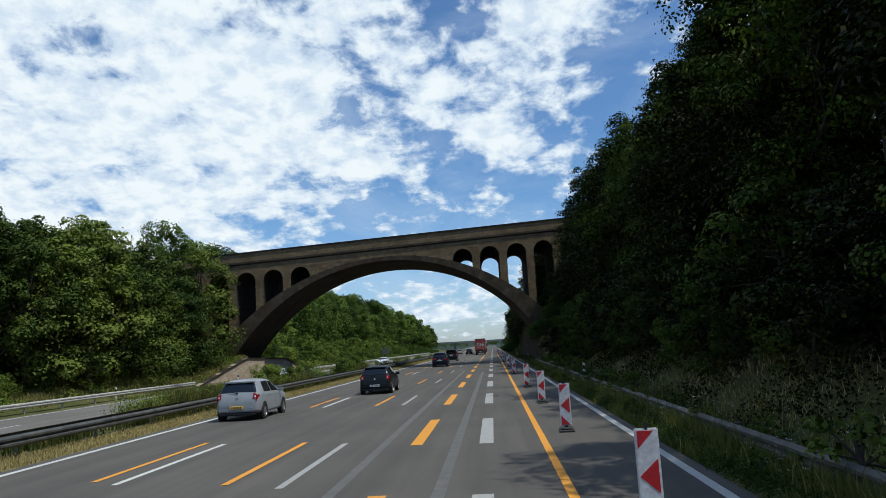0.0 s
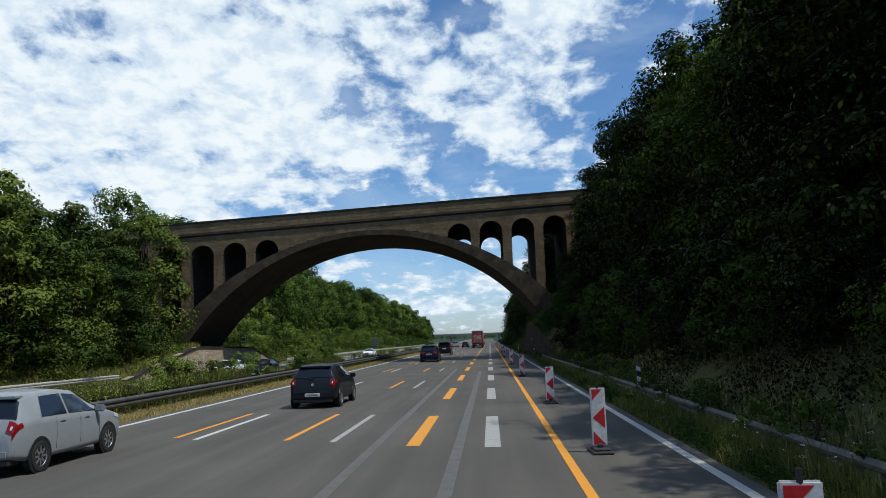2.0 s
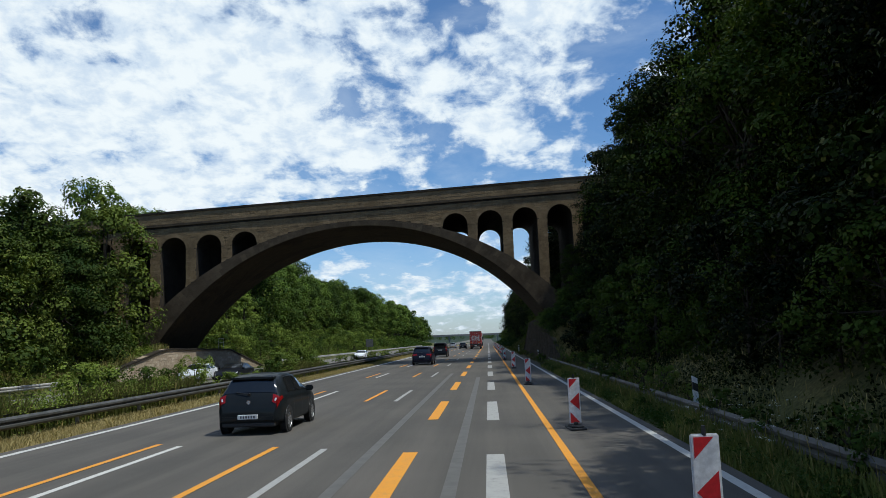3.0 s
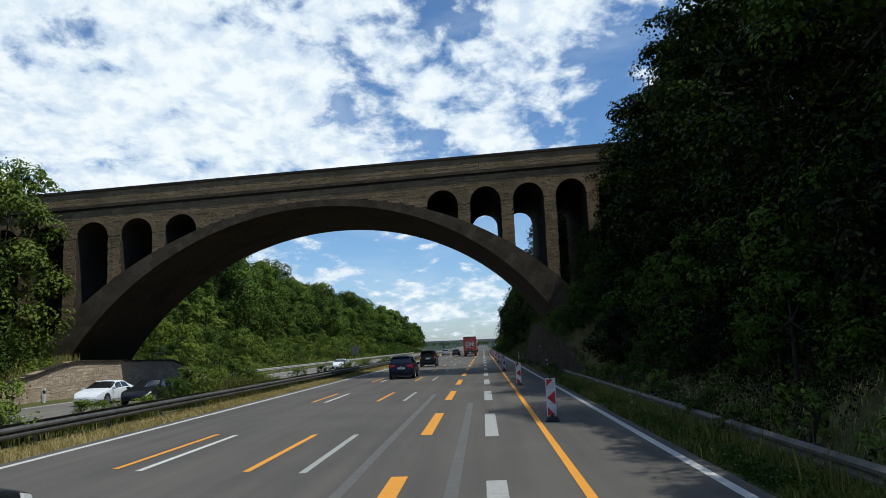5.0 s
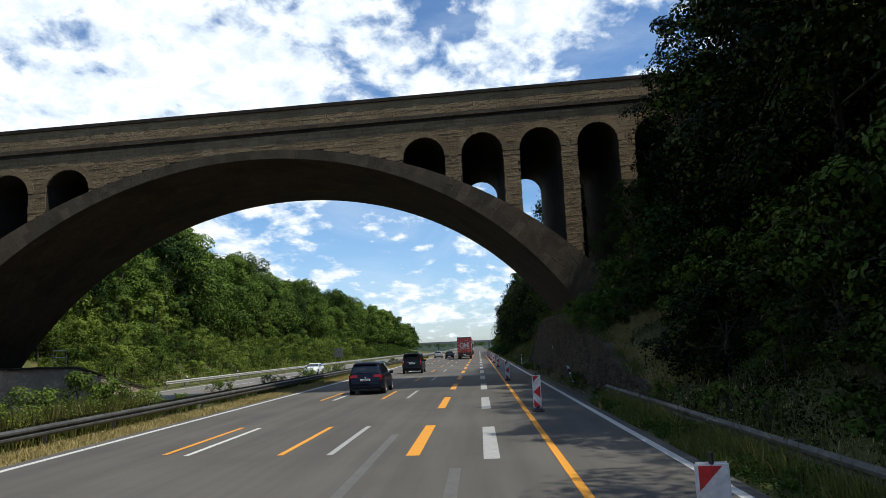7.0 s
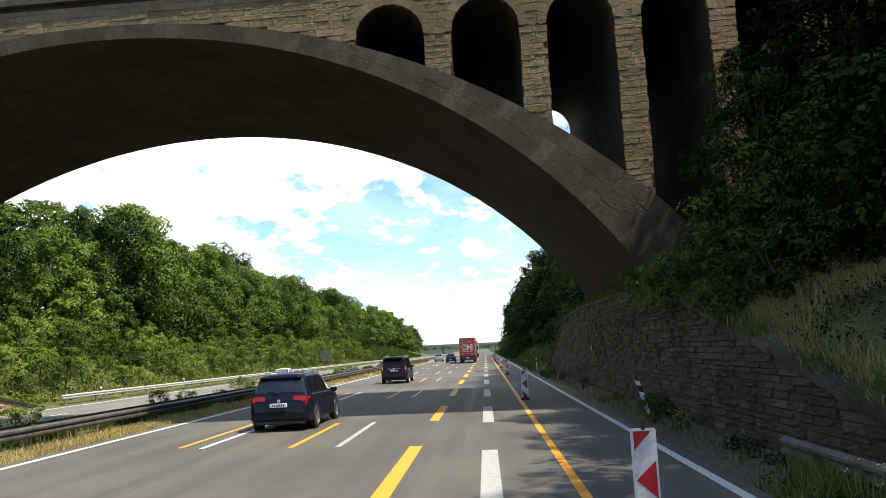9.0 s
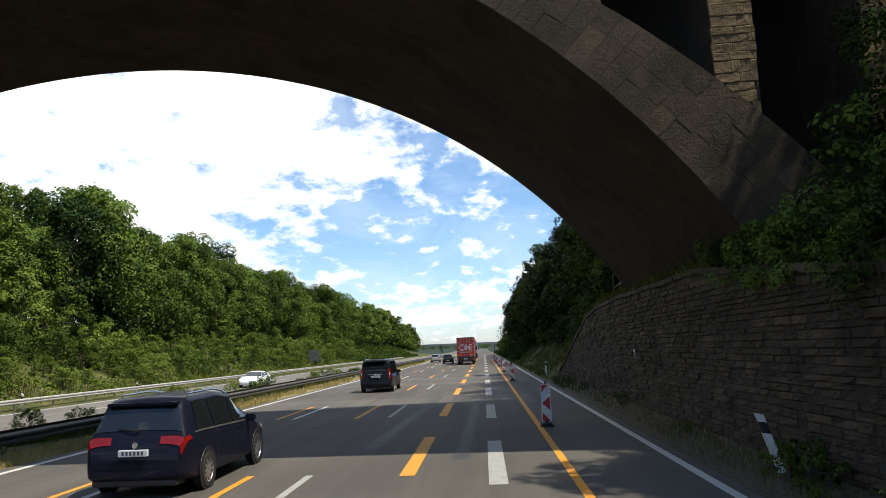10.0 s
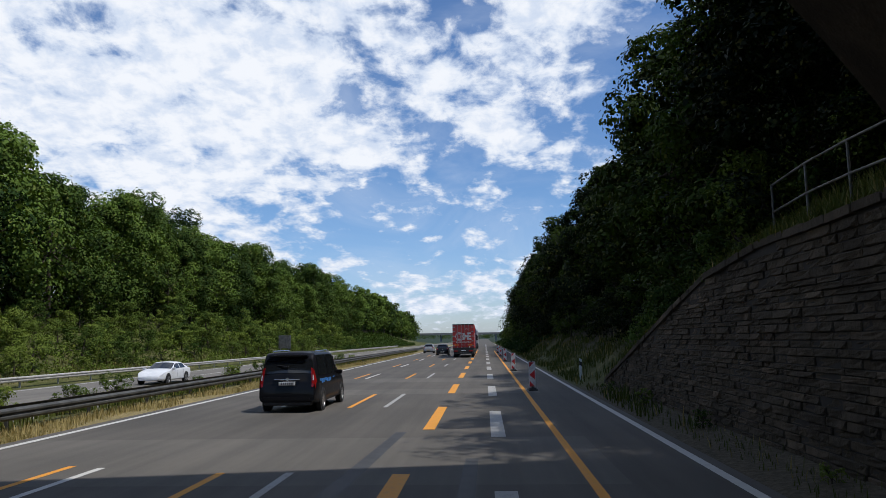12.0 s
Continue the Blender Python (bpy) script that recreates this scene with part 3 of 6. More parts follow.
KINDS_FAR = [tree_meshes(111 + k, 11.0, 9.0, 0.3, 12, 6, 34, 0.48, M_LEAF, 0.0, 0.2) for k in range(4)]
KINDS_YOUNG = [tree_meshes(41 + k, 7.0, 4.6, 0.2, 10, 7, 48, 0.20, M_LEAF_LIGHT, 0.2) for k in range(3)]
KINDS_BUSH = [tree_meshes(51 + k, 2.6, 3.4, 0.0, 8, 7, 46, 0.105, M_LEAF_LIGHT) for k in range(3)]
KINDS_BUSH_MID = [tree_meshes(71 + k, 3.4, 4.0, 0.0, 9, 8, 60, 0.11, M_LEAF, 0.6, 0.3) for k in range(2)]
KINDS_BUSH_DARK = [tree_meshes(61 + k, 3.4, 4.0, 0.0, 9, 7, 50, 0.12, M_LEAF_SHADE, 0.5, 0.3) for k in range(3)]


def plant(name, kinds, label, group, spots, lo, hi, rng):
    for x, y in spots:
        s = rng.uniform(lo, hi)
        make_tree(name, rng.choice(kinds), label, group, (x, y, ground_height(x, y) + far_rise(y) - 0.1),
                  (s * rng.uniform(0.9, 1.12), s * rng.uniform(0.9, 1.12), s * rng.uniform(0.92, 1.1)), rng.uniform(0, 360))


def row(rng, x, y0, y1, step, jx=1.2, jy=1.2, keep=lambda x, y: True):
    out = []
    y = y0
    while y < y1:
        p = (x + rng.uniform(-jx, jx), y + rng.uniform(-jy, jy))
        if keep(*p):
            out.append(p)
        y += step
    return out


def clear_of_bridge(x, y):
    return not (FACE - 4.5 < y < BACK + 4.5)


rng = random.Random(5)
TALL = "tall dense broadleaf tree on the shaded cutting slope"
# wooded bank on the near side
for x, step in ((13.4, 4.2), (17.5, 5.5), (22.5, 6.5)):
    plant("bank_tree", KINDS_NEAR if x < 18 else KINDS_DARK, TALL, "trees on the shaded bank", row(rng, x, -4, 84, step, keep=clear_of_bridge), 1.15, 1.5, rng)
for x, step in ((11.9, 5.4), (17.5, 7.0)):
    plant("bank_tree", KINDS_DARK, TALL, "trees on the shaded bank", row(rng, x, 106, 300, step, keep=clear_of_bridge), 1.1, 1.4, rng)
plant("bank_bush", KINDS_BUSH_DARK, "leafy bush low on the bank, shade put into its leaf colour", "bushes on the shaded bank",
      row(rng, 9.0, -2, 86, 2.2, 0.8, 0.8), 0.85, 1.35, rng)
plant("bank_bush", KINDS_BUSH_DARK, "leafy bush low on the bank, shade put into its leaf colour", "bushes on the shaded bank",
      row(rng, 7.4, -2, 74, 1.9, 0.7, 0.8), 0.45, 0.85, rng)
plant("bank_bush", KINDS_BUSH_DARK, "leafy bush low on the bank, shade put into its leaf colour", "bushes on the shaded bank",
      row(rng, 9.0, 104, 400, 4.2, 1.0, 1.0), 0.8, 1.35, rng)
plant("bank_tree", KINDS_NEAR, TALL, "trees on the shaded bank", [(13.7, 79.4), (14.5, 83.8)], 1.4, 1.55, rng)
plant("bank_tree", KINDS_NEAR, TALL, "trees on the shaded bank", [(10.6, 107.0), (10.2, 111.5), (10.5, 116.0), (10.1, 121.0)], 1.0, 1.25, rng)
# sunlit wood on the far side
WOOD = "full summer-green broadleaf tree in the sunlit wood"
for x, y0, step in ((-33.8, 47, 4.4), (-38.8, 34, 4.8), (-44.5, 34, 6.0)):
    plant("wood_tree", KINDS_EDGE if x > -40 else KINDS_WOOD, WOOD, "trees of the sunlit wood", row(rng, x, y0, 83, step, 1.0, 0.9, clear_of_bridge), 0.92, 1.3, rng)
for x, step in ((-45.0, 5.6), (-50.5, 6.2), (-57.5, 8.0)):
    plant("wood_tree", KINDS_WOOD, WOOD, "trees of the sunlit wood", row(rng, x, 104, 330, step, 1.8, 1.8, clear_of_bridge), 0.82, 1.5, rng)
for x, step in ((-45.5, 7.5), (-52.0, 9.0)):
    plant("wood_tree", KINDS_FAR, "broadleaf tree in the far stretch of the wood", "trees of the sunlit wood", row(rng, x, 332, 520, step, 2.0, 2.0), 1.0, 1.45, rng)
plant("undergrowth_bush", KINDS_BUSH_DARK, "shrub under the wood, shade put into its leaf colour", "shrubs under the wood",
      row(rng, -46.5, 104, 330, 3.6, 1.2, 1.0), 1.0, 1.6, rng)
plant("young_tree", KINDS_YOUNG, "young yellow-green tree at the edge of the wood", "young trees of the sunlit wood",
      row(rng, -40.5, 106, 146, 4.6, 1.8, 1.5), 0.75, 1.2, rng)
plant("young_tree", KINDS_YOUNG, "young yellow-green tree at the edge of the wood", "young trees of the sunlit wood",
      row(rng, -40.5, 170, 330, 22.0, 1.5, 6.0), 0.45, 0.75, rng)
plant("scrub_bush", KINDS_BUSH, "light green bush on the sunlit slope", "bushes on the sunlit slope",
      row(rng, -32.2, 40, 84, 2.4, 1.0, 1.0), 0.45, 0.85, rng)
plant("scrub_bush", KINDS_BUSH, "light green bush on the sunlit slope", "bushes on the sunlit slope",
      row(rng, -38.2, 104, 270, 1.7, 2.8, 1.5), 0.7, 1.5, rng)
plant("scrub_bush", KINDS_BUSH, "light green bush on the sunlit slope", "bushes on the sunlit slope",
      row(rng, -33.6, 106, 270, 1.5, 2.6, 1.5), 0.4, 1.05, rng)
MEDIAN = "light green bush on the central reservation"
for y0, y1, step, lo, hi in ((43, 52, 1.1, 0.4, 0.8), (54, 64, 3.0, 0.25, 0.4), (65, 78, 1.0, 0.35, 0.75), (78, 170, 3.6, 0.2, 0.45)):
    plant("scrub_bush", KINDS_BUSH, MEDIAN, "bushes on the central reservation", row(rng, -14.1, y0, y1, step, 0.5, 0.6), lo, hi, rng)


def far_wood(name, label, x0, x1, y0, y1, h0, h1, count, mat, seed):
    """Distant tree crowns as one mass of leaf clumps."""
    r = random.Random(seed)
    bm = bmesh.new()
    for k in range(count):
        x, y = r.uniform(x0, x1), r.uniform(y0, y1)
        g = ground_height(x, y) + far_rise(y)
        h, w = r.uniform(h0, h1), r.uniform(3.0, 4.6)
        for j in range(170):
            v = Vector((r.gauss(0, 1), r.gauss(0, 1), r.gauss(0, 1))).normalized()
            p = Vector((x + v.x * w, y + v.y * w, g + h * 0.55 + v.z * h * 0.46))
            leaf(bm, p, random_quat(r, 0.6, v * 3.0), r.uniform(0.6, 1.1))
    me = bpy.data.meshes.new(name)
    bm.to_mesh(me)
    bm.free()
    me.materials.append(mat)
    return tagged(new(name, me), label, "woodland", kind="stuff")


far_wood("far_woodland", "distant green woodland beside the motorway", -66, -50, 400, 640, 12, 17, 130, M_LEAF, 3)
far_wood("far_woodland", "distant dark woodland beside the motorway", 11, 30, 295, 560, 12, 17, 90, M_LEAF_SHADE, 4)
far_wood("far_woodland", "low woodland on the horizon", -500, 420, 1150, 1350, 6, 9, 260, M_LEAF_SHADE, 6)

# ---- guard rails, beacons, marker posts ----
BEAM = [(0.0, 0.0), (0.03, 0.02), (0.08, 0.06), (0.08, 0.11), (0.015, 0.15), (0.015, 0.17), (0.08, 0.21), (0.08, 0.26), (0.03, 0.30), (0.0, 0.32)]


def guard_rail(label, x, side, y0, y1, zg, mat, group, double=False):
    """Pressed steel beams on posts; side is -1 where the traffic is towards smaller x."""
    rail = thing("guard_rail", label, "guard rail", group)
    for face in ((1, -1) if double else (1,)):
        off = 0.0 if face == 1 else -side * 0.62
        s = side * face
        length = 12.0
        y = y0
        while y < y1 - 0.1:
            e = min(y + length, y1)
            bm = bmesh.new()
            front = [(x + off + s * a, zg + 0.43 + b) for a, b in BEAM]
            back = [(x + off + s * (a - 0.006), zg + 0.43 + b) for a, b in BEAM[::-1]]
            extrude_profile(bm, front + back, "y", y, e + 0.05)
            part("beam", bm, mat, rail)
            y = e
    bm = bmesh.new()
    box(bm, -0.05, 0.05, -0.03, 0.03, -0.4, 0.70)
    post = mesh_of("post", bm, mat)
    bm = bmesh.new()
    box(bm, -0.19, 0.19, -0.04, 0.04, 0.60, 0.66)
    arm = mesh_of("bracket", bm, mat)
    y = y0 + 0.6
    while y < min(y1, 190):
        cx = x - side * (0.31 if double else 0.13)
        p = part("post", post, None, rail)
        p.matrix_basis = pose(cx, y, zg)
        b = part("bracket", arm, None, rail)
        b.matrix_basis = pose(cx - (0 if double else side * 0.10), y, zg)
        b.scale = (1.5 if double else 1.2, 1, 1)
        y += 4.0
    return rail


guard_rail("long galvanised steel guard rail half hidden in roadside weeds", 4.78, -1, -24, 77.0, -0.17, M_RAIL_SHADE, "guard rails")
guard_rail("double-sided weathered steel guard rail on the central reservation, coloured dark as in shade", -12.45, 1, -24, 330, -0.09, M_RAIL_SHADE, "guard rails", True)
guard_rail("galvanised guard rail beyond the oncoming carriageway, coloured pale as in sunlight", -28.25, 1, 112.5, 330, OPPO_Z, M_STEEL_SUNLIT, "guard rails")
guard_rail("galvanised guard rail beyond the oncoming carriageway, coloured pale as in sunlight", -28.25, 1, -24, 66.0, OPPO_Z, M_STEEL_SUNLIT, "guard rails")

M_RED_SHEET = plain("red_retroreflective_sheet", (0.50, 0.018, 0.022), 0.42, 0.0, 0.2, 20.0)
M_WHITE_SHEET = plain("white_retroreflective_sheet", (0.66, 0.66, 0.66), 0.42, 0.0, 0.22, 14.0)
M_RUBBER = plain("recycled_rubber", (0.035, 0.034, 0.033), 0.85, 0.0, 0.4, 12.0)
M_BLACK = plain("black_plastic", (0.015, 0.015, 0.016), 0.5)
M_LAMP_BODY = plain("dark_lamp_body", (0.02, 0.02, 0.022), 0.45)
M_WHITE_POST = plain("white_plastic_post", (0.70, 0.70, 0.68), 0.5, 0.0, 0.15, 9.0)


def prism(bm, pts, y0, y1):
    extrude_profile(bm, pts, "y", y0, y1)


def beacon():
    """A barrier board with slanting red bands and a middle arrow, on a rubber foot."""
    b = thing("traffic_beacon", "red and white striped roadworks beacon on a dark rubber foot", "traffic beacon", "beacons along the roadworks line")
    bm = bmesh.new()
    box(bm, -0.20, 0.20, -0.36, 0.36, 0.0, 0.055, 0.02)
    box(bm, -0.15, 0.15, -0.27, 0.27, 0.055, 0.10, 0.02)
    box(bm, -0.05, 0.05, -0.09, 0.09, 0.10, 0.17, 0.015)
    part("foot", bm, M_RUBBER, b, "black rubber foot plate")
    bm = bmesh.new()
    box(bm, -0.145, 0.145, -0.02, 0.02, 0.12, 1.22, 0.014, 2)
    part("board", bm, M_WHITE_SHEET, b, "white reflective board with rounded edge")
    # red bands cut to the board's outline
    w, z0 = 0.115, 0.15
    bands = [[(-w, 1.19), (w * 0.75, 1.19), (-w, 0.98)],
             [(w, 0.86), (w, 0.45), (-w, 0.655)],
             [(-w, 0.40), (w, 0.15), (-w, 0.15)]]
    for pts in bands:
        for y0, y1 in ((-0.0235, -0.0203), (0.0203, 0.0235)):
            bm = bmesh.new()
            prism(bm, pts, y0, y1)
            part("red_band", bm, M_RED_SHEET, b, "red reflective band")
    bm = bmesh.new()
    tube(bm, (0, 0, 1.20), (0, 0, 1.30), 0.025, 0.022, 8)
    part("stub", bm, M_LAMP_BODY, b, "black post stub")
    return b


first_beacon = beacon()
BEACONS = [(6.3, 2.08), (16.7, 2.08), (26.0, 2.06), (36.6, 1.98), (54.2, 1.80), (73.2, 1.75), (96.0, 1.60), (126.0, 1.74), (145.0, 1.66), (166.0, 1.66), (187.0, 1.65), (208.0, 1.64)]
first_beacon.matrix_basis = pose(BEACONS[0][1], BEACONS[0][0], 0.0)
for k, (y, x) in enumerate(BEACONS[1:]):
    copy_thing(first_beacon, pose(x, y, 0.0, 0, 0, (-4, 3, 6, -5, 2)[k % 5]))


def marker_post(x, y, z, lean=0.0):
    m = thing("marker_post", "slim white roadside marker post with a black slanted band", "marker post", "roadside marker posts", at=pose(x, y, z, 0, lean, 0))
    bm = bmesh.new()
    extrude_profile(bm, [(-0.06, -0.2), (0.06, -0.2), (0.06, 1.0), (-0.06, 1.07)], "y", -0.05, 0.05)
    part("body", bm, M_WHITE_POST, m)
    bm = bmesh.new()
    extrude_profile(bm, [(-0.063, 0.72), (0.063, 0.66), (0.063, 0.86), (-0.063, 0.92)], "y", -0.053, 0.053)
    part("band", bm, M_BLACK, m, "black slanted band")
    return m


marker_post(4.78, 87.0, 0.05, -17)
marker_post(5.15, 37.6, 0.05)
marker_post(4.6, 132.0, 0.1)
marker_post(-28.45, 78.6, OPPO_Z)
marker_post(-28.5, 118.0, OPPO_Z)
marker_post(-28.5, 133.0, OPPO_Z)
marker_post(-28.6, 52.0, OPPO_Z)

# ---- vehicles ----


def paint(name, color, coat=0.4, rough=0.5):
    return plain(name, color, rough, 0.0, 0.08, 3.0, **{"Coat Weight": coat * 0.6, "Coat Roughness": 0.03, "Specular IOR Level": 0.08})


M_GLASS_DARK = plain("tinted_car_glass", (0.012, 0.014, 0.016), 0.06, 0.0, 0.1, 2.0, **{"Specular IOR Level": 0.7})
M_TYRE = plain("tyre_rubber", (0.018, 0.018, 0.018), 0.85, 0.0, 0.3, 10.0)
M_RIM = plain("alloy_rim", (0.45, 0.45, 0.46), 0.35, 0.8, 0.2, 10.0)
M_TAIL = plain("red_tail_lamp_lens", (0.24, 0.008, 0.008), 0.12, 0.0, 0.3, 25.0)
M_LENS = plain("clear_lamp_lens", (0.65, 0.66, 0.68), 0.12, 0.0, 0.25, 25.0)
M_PLATE = plain("number_plate_white", (0.62, 0.63, 0.64), 0.5)
M_PLATE_Y = plain("number_plate_yellow", (0.70, 0.42, 0.03), 0.5)
M_BAR = plain("dark_print", (0.06, 0.06, 0.07), 0.5)
M_CHROME = plain("bright_metal_trim", (0.7, 0.7, 0.72), 0.2, 0.9)
M_TRIM = plain("grey_plastic_trim", (0.03, 0.03, 0.032), 0.6)


def lathe(bm, prof, n, axis="x"):
    """Turn (axial, radius) pairs about the x axis."""
    rings = [[bm.verts.new((a, r * math.cos(k * math.tau / n), r * math.sin(k * math.tau / n))) for k in range(n)] for a, r in prof]
    for p, q in zip(rings, rings[1:]):
        for k in range(n):
            bm.faces.new((p[k], p[(k + 1) % n], q[(k + 1) % n], q[k]))
    bm.faces.new(rings[0])
    bm.faces.new(rings[-1][::-1])


def wheel_meshes(radius, width, spokes):
    w = width / 2
    bm = bmesh.new()
    lathe(bm, [(-w, radius * 0.62), (-w, radius * 0.9), (-w * 0.7, radius * 0.985), (0, radius), (w * 0.7, radius * 0.985), (w, radius * 0.9), (w, radius * 0.66), (w * 0.8, radius * 0.62)], 28)
    tyre = mesh_of("tyre", bm, M_TYRE, True)
    bm = bmesh.new()
    lathe(bm, [(-w * 0.5, radius * 0.60), (w * 0.92, radius * 0.655), (w * 0.98, radius * 0.63), (w * 0.6, radius * 0.57), (w * 0.55, radius * 0.05)], 24)
    for k in range(spokes):
        a = k * math.tau / spokes
        d, t = Vector((0, math.cos(a), math.sin(a))), Vector((0, -math.sin(a), math.cos(a)))
        q = [d * radius * f + t * radius * g for f, g in ((0.06, -0.09), (0.60, -0.055), (0.60, 0.055), (0.06, 0.09))]
        lo = [bm.verts.new(p + Vector((w * 0.58, 0, 0))) for p in q]
        hi = [bm.verts.new(p + Vector((w * 0.90, 0, 0))) for p in q]
        bm.faces.new(hi)
        for i in range(4):
            bm.faces.new((lo[i], lo[(i + 1) % 4], hi[(i + 1) % 4], hi[i]))
    rim = mesh_of("rim", bm, M_RIM)
    return tyre, rim


def add_wheel(car, meshes, x, y, r, name="wheel"):
    t = part(name, meshes[0], None, car, "black tyre on alloy rim")
    t.matrix_basis = pose(x, y, r, 0, 0, 0 if x > 0 else 180)
    part("rim", meshes[1], None, t, "alloy rim")
    return t


class CarShape:
    """The skin of a car: rear at y = 0, nose at y = length."""

    def __init__(self, length, width, belt, top, plan, tuck, sill=0.24):
        self.length, self.width, self.belt, self.top, self.plan, self.tuck, self.sill = length, width, belt, top, plan, tuck, sill

    def section(self, y):
        w = self.width / 2 * lerp(y, self.plan)
        b, t = lerp(y, self.belt), lerp(y, self.top)
        up = max(0.0, (t - b))
        wr = w * (0.95 - self.tuck * min(1.0, up / 0.45))
        z = self.sill + lerp(y, [(0.0, 0.10), (0.5, 0.0), (self.length - 0.6, 0.0), (self.length, 0.06)])
        h = min(0.10, up * 0.3 + 0.02)
        return [(0, z), (w * 0.90, z), (w * 0.985, z + 0.10), (w, (z + b) * 0.5), (w * 0.985, b - 0.10), (w * 0.955, b),
                (wr, t - h), (wr * 0.86, t - h * 0.25), (wr * 0.45, t), (0, t + 0.012)]

    def rounded(self, y):
        """The section, with the corners along the car eased."""
        e = min(0.07, y, self.length - y)
        rows = [self.section(y + d * e) for d in (-1.0, -0.5, 0.0, 0.5, 1.0)]
        return [(sum(r[i][0] for r in rows) / 5, sum(r[i][1] for r in rows) / 5) for i in range(len(rows[0]))]

    def point(self, y, k, s=None):
        s = s or self.rounded(min(max(y, 0.0), self.length))
        i = min(int(k), len(s) - 2)
        f = k - i
        p1, p2 = s[i], s[i + 1]
        p0 = s[i - 1] if i else (-s[1][0], s[1][1])
        p3 = s[i + 2] if i + 2 < len(s) else (-s[-2][0], s[-2][1])
        return Vector((self.ease(p0[0], p1[0], p2[0], p3[0], f), y, self.ease(p0[1], p1[1], p2[1], p3[1], f)))

    @staticmethod
    def ease(a, b, c, d, f, pull=0.30):
        """A cubic from b to c whose slopes follow the neighbours a and d."""
        m0, m1 = (c - a) * pull, (d - b) * pull
        return (2 * f ** 3 - 3 * f ** 2 + 1) * b + (f ** 3 - 2 * f ** 2 + f) * m0 + (3 * f ** 2 - 2 * f ** 3) * c + (f ** 3 - f ** 2) * m1

    def body(self):
        ys = sorted(set([round(p[0], 3) for p in self.belt + self.top + self.plan] + [round(float(v), 3) for v in np.linspace(0, self.length, 60)]))
        bm = bmesh.new()
        rings = []
        for y in ys:
            s = self.rounded(y)
            half = [self.point(y, k / 2, s) for k in range(19)]
            loop = half + [Vector((-p.x, p.y, p.z)) for p in half[-2:0:-1]]
            rings.append([bm.verts.new(p) for p in loop])
        n = len(rings[0])
        for a, b in zip(rings, rings[1:]):
            for i in range(n):
                bm.faces.new((a[i], a[(i + 1) % n], b[(i + 1) % n], b[i]))
        bm.faces.new(rings[0][::-1])
        bm.faces.new(rings[-1])
        return bm

    def patch(self, corners, side=1, out=0.010, n=6):
        """A piece of skin lifted off the body; corners are (y, k) at four corners in turn."""
        bm = bmesh.new()
        grid = []
        for i in range(n + 1):
            u = i / n
            line = []
            for j in range(n + 1):
                v = j / n
                (y0, k0), (y1, k1), (y2, k2), (y3, k3) = corners
                y = (y0 * (1 - u) + y1 * u) * (1 - v) + (y3 * (1 - u) + y2 * u) * v
                k = (k0 * (1 - u) + k1 * u) * (1 - v) + (k3 * (1 - u) + k2 * u) * v
                p = self.point(y, k)
                e = 0.02
                a = self.point(y + e, k) - self.point(y - e, k)
                b = self.point(y, min(k + e, 8.99)) - self.point(y, k - e)
                nn = a.cross(b)
                nn = -nn if nn.x < -1e-6 or (abs(nn.x) < 1e-4 and nn.z < 0) else nn
                p = p + nn.normalized() * out
                line.append(Vector((p.x * side, p.y, p.z)))
            grid.append(line)
        vs = [[bm.verts.new(p) for p in line] for line in grid]
        for i in range(n):
            for j in range(n):
                bm.faces.new((vs[i][j], vs[i + 1][j], vs[i + 1][j + 1], vs[i][j + 1]))
        return bm


def join_mirror(shape, corners, out=0.010, n=6):
    """A pane across the car's middle: a patch and its mirror in one mesh."""
    bm = shape.patch(corners, 1, out, n)
    bmesh.ops.mirror(bm, geom=bm.verts[:] + bm.edges[:] + bm.faces[:], axis="X", merge_dist=0.004)
    return bm


